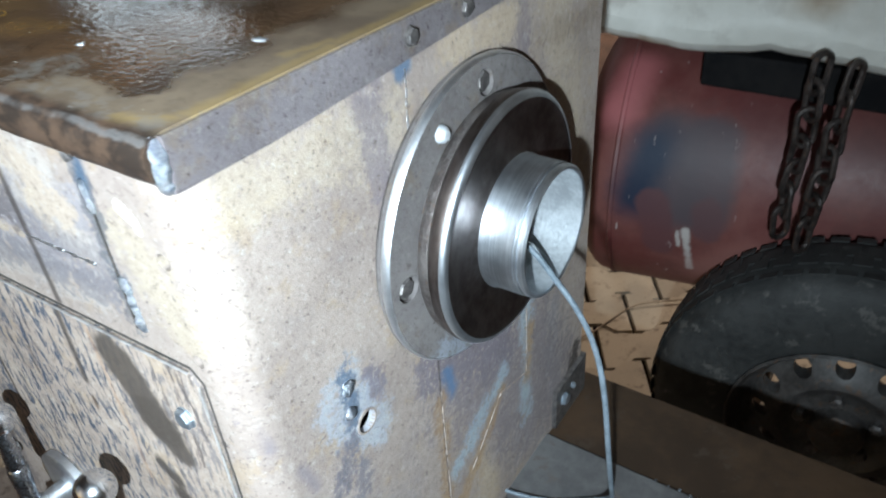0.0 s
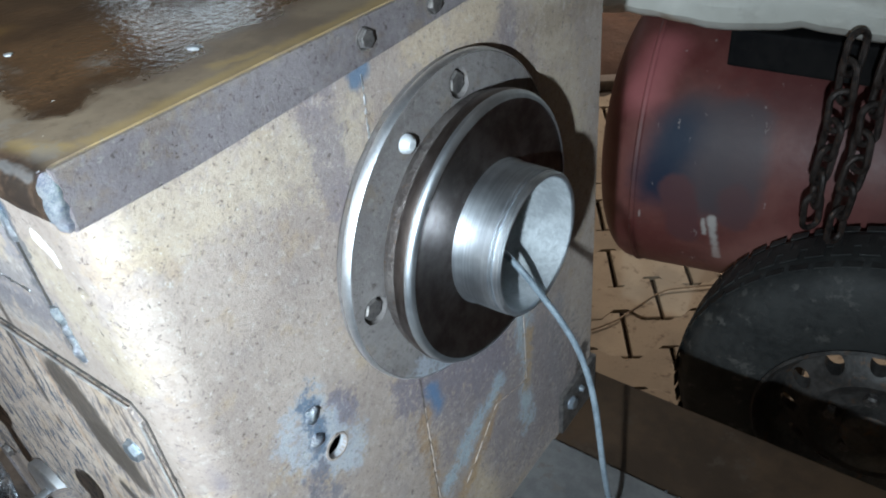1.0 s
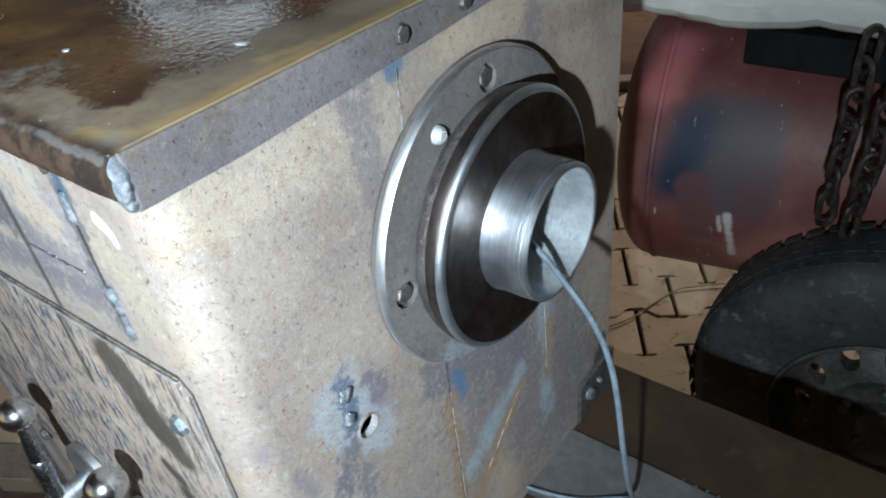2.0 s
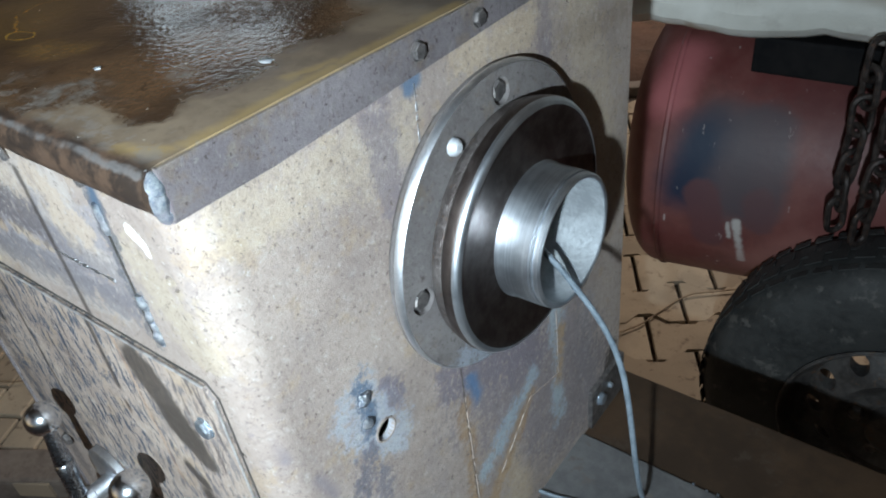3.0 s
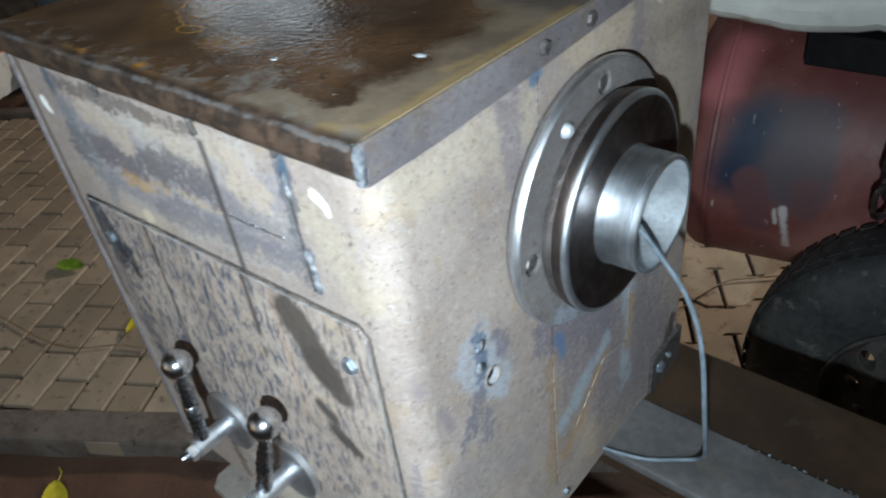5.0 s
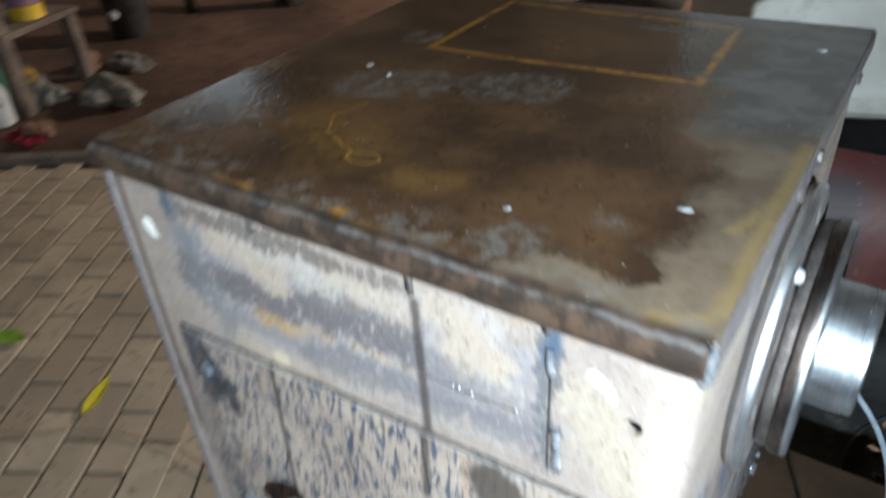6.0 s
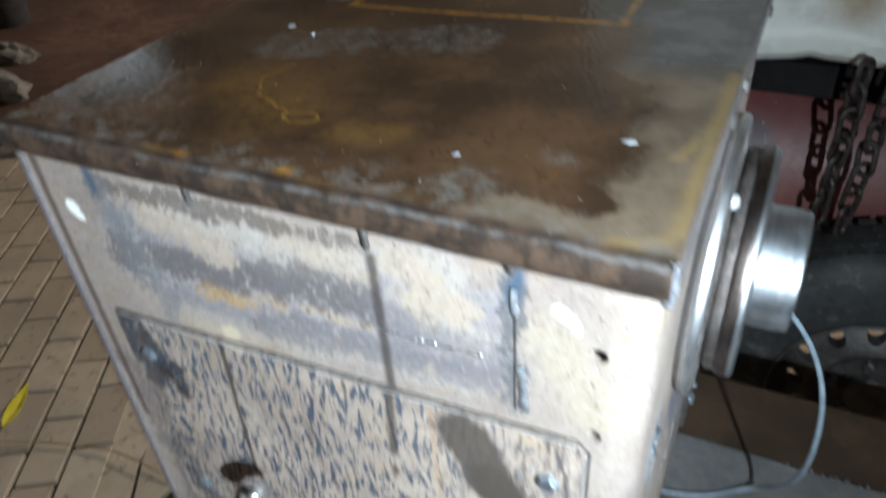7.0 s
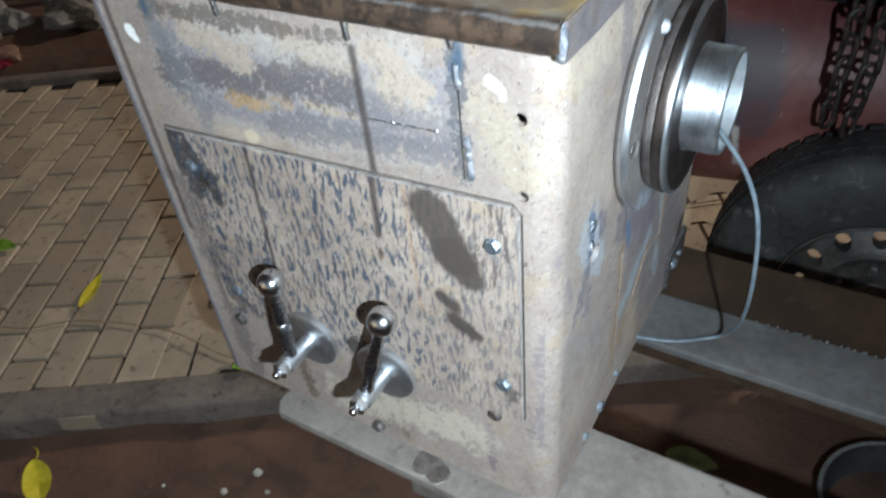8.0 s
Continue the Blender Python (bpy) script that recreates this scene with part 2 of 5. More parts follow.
BLUE, DARK, RUST, WHITE, PALE, BROWN, PURPLE, CREAM = (0.07, 0.11, 0.17), (0.045, 0.035, 0.03), (0.42, 0.19, 0.05), (0.85, 0.84, 0.80), (0.60, 0.53, 0.42), (0.10, 0.06, 0.035), (0.16, 0.14, 0.165), (0.40, 0.348, 0.308)
F = lambda x, z: (x, 0.0, z)
S = lambda y, z: (0.0, y, z)
steel_skin = rusty_plate("rusty_sheet", (0.276, 0.224, 0.197), (0.356, 0.293, 0.255), [
    (F(-0.40, 1.215), F(-0.13, 1.220), 0.052, 0.030, (0.255, 0.240, 0.258), 0.75),
    (F(-0.40, 1.222), F(-0.15, 1.226), 0.012, 0.030, (0.175, 0.165, 0.185), 0.6),
    (F(-0.38, 1.170), F(-0.14, 1.182), 0.010, 0.030, (0.18, 0.17, 0.185), 0.5),
    (F(-0.36, 1.194), F(-0.27, 1.199), 0.003, 0.012, (0.40, 0.27, 0.14), 0.5),
    (F(-0.25, 1.200), F(-0.20, 1.203), 0.003, 0.008, (0.50, 0.37, 0.22), 0.45),
    (F(-0.38, 1.264), F(-0.22, 1.250), 0.019, 0.024, (0.41, 0.365, 0.325), 0.8),
    (F(-0.24, 1.262), F(-0.13, 1.268), 0.012, 0.022, CREAM, 0.7),
    (F(-0.17, 1.240), F(-0.11, 1.215), 0.012, 0.022, CREAM, 0.7),
    (F(-0.38, 1.158), F(-0.12, 1.170), 0.003, 0.018, CREAM, 0.55),
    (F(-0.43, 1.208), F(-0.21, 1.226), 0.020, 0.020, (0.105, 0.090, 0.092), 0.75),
    (F(-0.30, 1.172), F(-0.11, 1.184), 0.012, 0.018, (0.155, 0.142, 0.150), 0.65),
    (F(-0.39, 1.256), F(-0.322, 1.238), 0.015, 0.016, (0.40, 0.322, 0.258), 0.9),
    (F(-0.262, 1.266), F(-0.205, 1.250), 0.012, 0.016, (0.40, 0.328, 0.268), 0.85),
    (F(-0.168, 1.264), F(-0.128, 1.240), 0.015, 0.014, (0.40, 0.322, 0.258), 0.9),
    (F(-0.165, 1.236), F(-0.150, 1.228), 0.010, 0.010, (0.40, 0.322, 0.252), 0.85),
    (F(-0.394, 1.146), F(-0.313, 1.150), 0.006, 0.012, (0.40, 0.322, 0.252), 0.85),
    (F(-0.36, 1.190), F(-0.300, 1.193), 0.003, 0.009, (0.42, 0.26, 0.11), 0.55),
    (F(-0.066, 1.236), F(-0.030, 1.190), 0.022, 0.024, (0.38, 0.315, 0.24), 0.7),
    (F(-0.172, 1.212), F(-0.105, 1.202), 0.020, 0.018, (0.165, 0.150, 0.160), 0.6),
    (F(-0.342, 1.148), F(-0.338, 1.149), 0.008, 0.003, (0.52, 0.43, 0.31), 0.9),
    (F(-0.42, 1.25), F(-0.40, 1.15), 0.006, 0.016, (0.17, 0.172, 0.182), 0.6),
    # darker band along the top of the front sheet
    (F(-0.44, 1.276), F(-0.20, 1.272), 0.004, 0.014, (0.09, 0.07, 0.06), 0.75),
    (F(-0.188, 1.268), F(-0.186, 1.148), 0.004, 0.003, DARK, 0.8),
    (F(-0.091, 1.275), F(-0.088, 1.165), 0.007, 0.010, (0.095, 0.098, 0.11), 0.8),
    (F(-0.436, 1.275), F(-0.42, 1.17), 0.008, 0.016, (0.15, 0.158, 0.172), 0.5),
    (F(-0.087, 1.287), F(-0.088, 1.262), 0.006, 0.004, (0.05, 0.085, 0.13), 0.85),
    (F(-0.443, 1.287), F(-0.440, 1.268), 0.004, 0.003, (0.05, 0.085, 0.13), 0.8),
    (F(-0.059, 1.262), F(-0.048, 1.254), 0.0058, 0.0015, WHITE, 1.0),
    (F(-0.479, 1.246), F(-0.473, 1.236), 0.0055, 0.0015, WHITE, 1.0),
    (F(-0.502, 1.29), F(-0.500, 0.98), 0.004, 0.003, (0.09, 0.06, 0.05), 0.85),
    (F(-0.367, 0.80), F(-0.365, 0.72), 0.010, 0.006, BROWN, 0.7),
    (F(-0.205, 0.83), F(-0.203, 0.72), 0.006, 0.006, BROWN, 0.6),
    (F(-0.079, 0.82), F(-0.079, 0.74), 0.006, 0.006, (0.16, 0.12, 0.15), 0.7),
    (F(-0.30, 0.76), F(-0.10, 0.79), 0.03, 0.03, PALE, 0.6),
    (F(-0.010, 0.99), F(-0.010, 0.83), 0.010, 0.012, PURPLE, 0.5),
    (F(-0.012, 1.11), F(-0.006, 1.09), 0.006, 0.007, PURPLE, 0.6),
    (F(-0.49, 1.06), F(-0.47, 0.72), 0.016, 0.014, (0.12, 0.10, 0.10), 0.6),
], edge=(0.36, 0.74))
side_skin = rusty_plate("rusty_side_sheet", (0.276, 0.224, 0.197), (0.356, 0.293, 0.255), [
    (S(0.02, 1.27), S(0.17, 1.25), 0.02, 0.03, (0.47, 0.39, 0.29), 0.5),
    (S(0.25, 1.285), S(0.33, 1.28), 0.02, 0.02, (0.46, 0.36, 0.25), 0.6),
    (S(0.40, 1.28), S(0.48, 1.05), 0.03, 0.03, (0.42, 0.34, 0.25), 0.55),
    (S(0.38, 1.25), S(0.50, 1.24), 0.008, 0.012, (0.22, 0.17, 0.13), 0.5),
    (S(0.11, 1.065), S(0.115, 1.05), 0.012, 0.010, PURPLE, 0.7),
    (S(0.05, 0.94), S(0.12, 0.90), 0.03, 0.03, (0.24, 0.21, 0.21), 0.5),
    (S(0.145, 0.96), S(0.15, 0.78), 0.008, 0.012, (0.27, 0.23, 0.22), 0.5),
    (S(0.26, 0.83), S(0.28, 0.74), 0.02, 0.02, (0.44, 0.34, 0.23), 0.6),
    (S(0.42, 0.92), S(0.43, 0.80), 0.02, 0.02, (0.25, 0.25, 0.27), 0.6),
    (S(0.145, 1.285), S(0.16, 1.21), 0.016, 0.014, PURPLE, 0.65),
    (S(0.346, 1.30), S(0.35, 1.20), 0.010, 0.010, PURPLE, 0.6),
    (S(0.186, 1.288), S(0.178, 1.283), 0.006, 0.003, (0.07, 0.13, 0.21), 0.8),
    (S(0.080, 1.075), S(0.105, 1.02), 0.026, 0.016, (0.36, 0.40, 0.45), 0.7),
    (S(0.112, 1.075), S(0.118, 1.055), 0.007, 0.009, PURPLE, 0.8),
    (S(0.086, 1.090), S(0.088, 1.045), 0.009, 0.010, BLUE, 0.85),
    (S(0.080, 1.02), S(0.062, 0.985), 0.010, 0.012, (0.11, 0.11, 0.14), 0.8),
    (S(0.085, 0.985), S(0.088, 0.965), 0.010, 0.010, (0.12, 0.12, 0.15), 0.7),
    (S(0.005, 1.11), S(0.012, 1.085), 0.004, 0.005, PURPLE, 0.8),
    (S(0.03, 1.05), S(0.04, 1.02), 0.004, 0.005, PURPLE, 0.6),
    (S(0.26, 1.00), S(0.40, 0.80), 0.090, 0.05, (0.20, 0.172, 0.18), 0.85),
    (S(0.20, 1.02), S(0.30, 0.95), 0.035, 0.03, PURPLE, 0.75),
    (S(0.205, 0.995), S(0.215, 0.965), 0.006, 0.0052, (0.08, 0.15, 0.26), 0.85),
    (S(0.355, 1.02), S(0.358, 0.80), 0.010, 0.014, (0.33, 0.39, 0.43), 0.8),
    (S(0.30, 0.91), S(0.215, 0.855), 0.011, 0.016, (0.31, 0.38, 0.43), 0.8),
    (S(0.362, 0.93), S(0.36, 0.86), 0.006, 0.012, (0.33, 0.20, 0.09), 0.8),
    (S(0.30, 0.885), S(0.22, 0.80), 0.008, 0.016, (0.33, 0.21, 0.11), 0.75),
    (S(0.195, 0.97), S(0.20, 0.78), 0.007, 0.014, (0.31, 0.20, 0.11), 0.75),
    (S(0.196, 1.02), S(0.198, 0.76), 0.0012, 0.001, DARK, 0.7),
    (S(0.49, 0.80), S(0.47, 0.73), 0.014, 0.010, DARK, 0.9),
])
C = lambda x, z: (x, -0.004, z)
cover_skin = rusty_plate("cover_sheet", (0.305, 0.240, 0.200), (0.405, 0.325, 0.270), [
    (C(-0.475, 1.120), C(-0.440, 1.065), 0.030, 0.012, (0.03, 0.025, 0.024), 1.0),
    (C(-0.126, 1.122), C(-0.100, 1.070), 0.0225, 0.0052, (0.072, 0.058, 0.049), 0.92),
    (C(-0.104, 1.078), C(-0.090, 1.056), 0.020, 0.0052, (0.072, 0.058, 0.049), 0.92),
    (C(-0.122, 1.016), C(-0.108, 1.004), 0.009, 0.004, (0.052, 0.042, 0.036), 0.9),
    (C(-0.110, 0.987), C(-0.088, 0.972), 0.010, 0.004, (0.052, 0.042, 0.036), 0.9),
    (C(-0.186, 1.15), C(-0.191, 1.07), 0.004, 0.003, DARK, 0.8),
    (C(-0.192, 1.05), C(-0.192, 1.04), 0.003, 0.002, BROWN, 0.8),
    (C(-0.351, 1.146), C(-0.359, 0.962), 0.0026, 0.002, DARK, 0.85),
    (C(-0.152, 1.14), C(-0.15, 0.98), 0.0012, 0.003, RUST, 0.25),
    (C(-0.345, 1.146), C(-0.33, 1.138), 0.006, 0.003, PALE, 0.7),
    (C(-0.05, 0.905), C(-0.045, 0.895), 0.008, 0.006, DARK, 0.7),
    (C(-0.470, 1.10), C(-0.462, 0.92), 0.018, 0.018, (0.11, 0.085, 0.075), 0.6),
    (C(-0.46, 0.90), C(-0.44, 0.87), 0.014, 0.012, DARK, 0.6),
], 1.0)


def lid_material():
    """Oily dark top with a dry dusty rim, dried rings, rust lines and paint scratches."""
    k = Nodes("oily_lid")
    co = k.place
    wob = k.warp(k.warp(co, 26, 0.05), 120, 0.012)
    soft = k.warp(co, 40, 0.012)
    mid, fine, grit = k.noise(co, 22, 5, 0.6), k.noise(co, 130, 5, 0.7), k.noise(co, 420, 3, 0.6)
    dry = k.mix(k.span(mid, 0.35, 0.65), (0.145, 0.104, 0.072), (0.225, 0.168, 0.115))
    dry = k.mix(k.math("MULTIPLY", k.span(fine, 0.55, 0.66), 0.5), dry, (0.13, 0.09, 0.06))
    grey = k.mix(k.span(mid, 0.4, 0.6), (0.10, 0.095, 0.09), (0.17, 0.16, 0.15))
    wet = k.mix(k.span(k.noise(co, 9, 4, 0.6), 0.35, 0.65), (0.052, 0.029, 0.017), (0.125, 0.067, 0.034))
    wet = k.mix(k.math("MULTIPLY", k.span(fine, 0.55, 0.7), 0.6), wet, (0.02, 0.012, 0.008))
    L = lambda x, y: (x, y, 1.32)
    oil = None
    for a, b, r, s in ((L(-0.52, 0.10), L(-0.10, 0.10), 0.066, 0.012), (L(-0.52, 0.15), L(-0.12, 0.165), 0.075, 0.012), (L(-0.52, 0.05), L(-0.16, 0.056), 0.040, 0.012), (L(-0.52, 0.016), L(-0.13, 0.016), 0.020, 0.012),
                       (L(-0.52, 0.28), L(-0.16, 0.28), 0.085, 0.02), (L(-0.52, 0.42), L(-0.18, 0.42), 0.10, 0.03), (L(-0.14, 0.045), L(-0.05, 0.042), 0.016, 0.006)):
        m = k.stroke(wob, a, b, r, s)
        oil = m if oil is None else k.math("MAXIMUM", oil, m)
    far = k.span(k.vec("DOT_PRODUCT", wob, (0, 1, 0)), 0.20, 0.28)
    c = k.mix(far, dry, grey)
    c = k.mix(oil, c, wet)
    ring = None
    for a, b, r in ((L(-0.375, 0.20), L(-0.33, 0.222), 0.034), (L(-0.265, 0.245), L(-0.23, 0.258), 0.034), (L(-0.136, 0.02), L(-0.128, 0.035), 0.016), (L(-0.41, 0.335), L(-0.405, 0.335), 0.02), (L(-0.085, 0.078), L(-0.08, 0.075), 0.006), (L(-0.20, 0.465), L(-0.15, 0.465), 0.014)):
        m = k.stroke(k.warp(k.warp(soft, 38, 0.022), 110, 0.012), a, b, r, 0.009)
        ring = m if ring is None else k.math("MAXIMUM", ring, m)
    ring = k.math("MULTIPLY", ring, k.span(fine, 0.3, 0.6, 0.45, 0.9))
    c = k.mix(k.math("MULTIPLY", ring, k.span(k.noise(co, 75, 5, 0.7), 0.42, 0.60, 0.05, 0.9)), c, (0.19, 0.175, 0.155))
    rust = None
    for a, b, r in ((L(-0.38, 0.309), L(-0.107, 0.327), 0.004), (L(-0.38, 0.309), L(-0.383, 0.49), 0.004), (L(-0.107, 0.327), L(-0.116, 0.49), 0.004), (L(-0.383, 0.49), L(-0.116, 0.492), 0.003),
                    (L(-0.347, 0.161), L(-0.356, 0.125), 0.0012), (L(-0.356, 0.125), L(-0.340, 0.098), 0.0012), (L(-0.340, 0.098), L(-0.297, 0.078), 0.0014), (L(-0.244, 0.001), L(-0.25, 0.004), 0.005), (L(-0.23, -0.006), L(-0.21, -0.006), 0.006), (L(-0.36, -0.004), L(-0.33, -0.004), 0.005)):
        m = k.stroke(k.warp(co, 90, 0.008), a, b, r * 0.8, 0.0045 if r > 0.002 else 0.0011)
        rust = m if rust is None else k.math("MAXIMUM", rust, m)
    c = k.mix(k.math("MULTIPLY", rust, k.span(k.noise(co, 48, 5, 0.7), 0.38, 0.56, 0.35, 1.0)), c, (0.44, 0.205, 0.035))
    loop = k.math("ABSOLUTE", k.math("SUBTRACT", k.vec("LENGTH", k.vec("MULTIPLY", k.vec("SUBTRACT", soft, L(-0.282, 0.074)), (1.0, 1.7, 0))), 0.014))
    c = k.mix(k.math("MULTIPLY", k.span(loop, 0.0016, 0.0006), 0.75), c, (0.45, 0.25, 0.04))
    haze = k.math("MULTIPLY", k.math("MAXIMUM", k.stroke(wob, L(-0.36, 0.12), L(-0.30, 0.08), 0.03, 0.03), k.stroke(wob, L(-0.24, 0.07), L(-0.20, 0.07), 0.012, 0.015)), k.span(fine, 0.35, 0.6, 0.12, 0.42))
    c = k.mix(haze, c, (0.30, 0.16, 0.04))
    yellow = None
    for a, b, r in ((L(0.0, 0.24), L(-0.001, 0.13), 0.004), (L(-0.008, 0.13), L(-0.016, 0.10), 0.003), (L(0.0, 0.12), L(0.0, 0.02), 0.005), (L(-0.003, 0.01), L(-0.03, 0.0), 0.004)):
        m = k.stroke(k.warp(co, 80, 0.012), a, b, r, 0.005)
        yellow = m if yellow is None else k.math("MAXIMUM", yellow, m)
    c = k.mix(k.math("MULTIPLY", yellow, 0.6), c, (0.36, 0.245, 0.095))
    scuff = k.math("MULTIPLY", k.span(k.vec("DOT_PRODUCT", wob, (0, 1, 0)), 0.045, 0.005), k.span(k.noise(co, 60, 6, 0.75), 0.50, 0.58))
    c = k.mix(k.math("MULTIPLY", scuff, 0.5), c, (0.22, 0.20, 0.18))
    front = k.span(k.vec("DOT_PRODUCT", k.warp(co, 40, 0.008), (0, 1, 0)), 0.003, -0.006)
    c = k.mix(k.math("MULTIPLY", front, 0.95), c, k.mix(k.span(k.noise(co, 42, 5, 0.7), 0.42, 0.62), (0.020, 0.014, 0.012), (0.072, 0.044, 0.030)))
    # highlight along the top of the nose, painted as a pale metallic line
    nose = k.math("MULTIPLY", k.stroke(k.warp(co, 60, 0.006), (-0.51, -0.009, 1.317), (0.0, -0.009, 1.317), 0.0016, 0.0016), k.span(k.noise(co, 30, 4, 0.6), 0.42, 0.6, 0.1, 0.9))
    c = k.mix(nose, c, (0.30, 0.28, 0.27))
    flake = k.math("MULTIPLY", k.span(k.noise(co, 210, 2, 0.4), 0.765, 0.78), 0.8)
    c = k.mix(flake, c, (0.6, 0.58, 0.54))
    shine = k.math("MAXIMUM", oil, k.math("MULTIPLY", far, 0.8))
    rough = k.blend(shine, 0.55, k.span(mid, 0.35, 0.7, 0.07, 0.16))
    rough = k.blend(k.math("MAXIMUM", ring, front), rough, 0.38)
    crackle = k.math("MULTIPLY", k.span(fine, 0.45, 0.62), k.stroke(wob, L(-0.15, 0.17), L(-0.13, 0.20), 0.03, 0.02))
    peel = k.noise(co, 190, 2, 0.5)
    n = k.bump(k.math("ADD", k.math("MULTIPLY", grit, 0.5), crackle), 0.0006, 0.35, k.bump(peel, 0.0014, k.math("MULTIPLY", oil, 0.35), k.bump(mid, 0.002, 0.12)))
    return k.done(c, rough, k.math("MULTIPLY", nose, 0.8), n)


lid_skin = lid_material()
edge_steel = rusty_plate("lid_edge_steel", (0.12, 0.105, 0.11), (0.17, 0.15, 0.155), [((0.0, 0.0, 1.318), (0.0, 0.30, 1.318), 0.003, 0.004, (0.42, 0.30, 0.10), 0.7)])
bright_steel = plain("bright_steel", (0.56, 0.58, 0.61), (0.72, 0.74, 0.77), 60, (0.34, 0.50), 1.0, 0.0002)
chrome = plain("chrome", (0.66, 0.68, 0.71), (0.82, 0.84, 0.87), 30, (0.16, 0.26), 1.0, 0.0001, local=True)
lever_steel = plain("lever_steel", (0.30, 0.31, 0.33), (0.46, 0.47, 0.50), 45, (0.20, 0.34), 1.0, 0.0003, local=True)
zinc = plain("zinc_bolt", (0.38, 0.46, 0.54), (0.58, 0.65, 0.72), 120, (0.22, 0.42), 0.9, 0.0003)
dull_steel = plain("dull_steel", (0.17, 0.15, 0.14), (0.34, 0.31, 0.29), 55, (0.30, 0.50), 0.8, 0.0006, speck=(0.20, 0.13, 0.09))
dark_bolt = plain("dark_bolt", (0.09, 0.085, 0.085), (0.24, 0.22, 0.21), 120, (0.35, 0.55), 0.7, 0.0005)
weld_metal = plain("weld_bead", (0.16, 0.20, 0.25), (0.55, 0.56, 0.58), 160, (0.22, 0.45), 0.9, 0.0012)
inside_dark = plain("dark_inside", (0.03, 0.028, 0.025), (0.06, 0.05, 0.045), 20, (0.7, 0.9))


def turned_steel(name, lo, hi, axis, rough):
    """Lathe-turned metal: fine rings along the axis."""
    k = Nodes(name)
    s = k.vec("MULTIPLY", k.place, axis)
    ring = k.noise(s, 1.0, 5, 0.7)
    cloud = k.noise(k.place, 40, 4, 0.6)
    c = k.mix(k.span(k.math("ADD", k.math("MULTIPLY", ring, 0.5), k.math("MULTIPLY", cloud, 0.5)), 0.38, 0.62), lo, hi)
    return k.done(c, k.blend(cloud, rough[0], rough[1]), 1.0, k.bump(ring, 0.0004, 0.5))


pipe_steel = turned_steel("turned_pipe", (0.42, 0.45, 0.49), (0.62, 0.66, 0.70), (900, 12, 12), (0.34, 0.48))
disc_steel = turned_steel("turned_disc", (0.105, 0.084, 0.076), (0.185, 0.158, 0.148), (300, 60, 60), (0.32, 0.46))
boss_steel = plain("scaled_boss_steel", (0.075, 0.060, 0.056), (0.20, 0.178, 0.168), 42, (0.36, 0.55), 0.75, 0.0012, speck=(0.17, 0.105, 0.065))
screw_zinc = plain("pale_zinc_screw", (0.42, 0.45, 0.48), (0.62, 0.64, 0.66), 150, (0.35, 0.5), 0.3, 0.0004)
flange_steel = rusty_plate("flange_steel", (0.115, 0.104, 0.102), (0.175, 0.160, 0.155), [((0.02, 0.14, 1.02), (0.02, 0.20, 1.03), 0.03, 0.02, (0.30, 0.34, 0.40), 0.6)])
pipe_lining = plain("pipe_lining", (0.34, 0.36, 0.38), (0.52, 0.55, 0.57), 40, (0.35, 0.5), 0.6, 0.0004)
grey_beam = plain("grey_beam_steel", (0.075, 0.073, 0.074), (0.135, 0.131, 0.13), 9, (0.45, 0.7), 0.2, 0.001, speck=(0.11, 0.095, 0.085))
pale_beam = plain("pale_beam_steel", (0.16, 0.138, 0.122), (0.26, 0.228, 0.202), 10, (0.5, 0.7), 0.15, 0.001, speck=(0.14, 0.115, 0.10))
brown_beam = plain("rust_brown_beam", (0.028, 0.016, 0.009), (0.058, 0.033, 0.018), 8, (0.4, 0.65), 0.1, 0.001, speck=(0.05, 0.034, 0.024))
cable_grey = plain("grey_cable", (0.085, 0.108, 0.13), (0.16, 0.195, 0.225), 60, (0.3, 0.5), 0.0, 0.0004)

# ---- the setting ----
ANG = radians(33.0)
U, V = Vector((math.cos(ANG), math.sin(ANG), 0)), Vector((-math.sin(ANG), math.cos(ANG), 0))
PATH_NEAR, PATH_FAR = 0.92, 2.97


def soil_material(name, dark, light):
    k = Nodes(name)
    co = k.place
    big, mid, fine = k.noise(co, 1.6, 4), k.noise(co, 9, 5, 0.6), k.noise(co, 70, 5, 0.7)
    c = k.mix(k.span(big, 0.35, 0.65), dark, light)
    c = k.mix(k.math("MULTIPLY", k.span(mid, 0.52, 0.66), 0.6), c, (0.055, 0.032, 0.022))
    c = k.mix(k.math("MULTIPLY", k.span(fine, 0.6, 0.7), 0.5), c, (0.22, 0.15, 0.10))
    return k.done(c, 0.9, 0.0, k.bump(fine, 0.006, 0.6, k.bump(mid, 0.03, 0.5)))


red_soil = soil_material("red_soil", (0.075, 0.038, 0.025), (0.15, 0.078, 0.05))


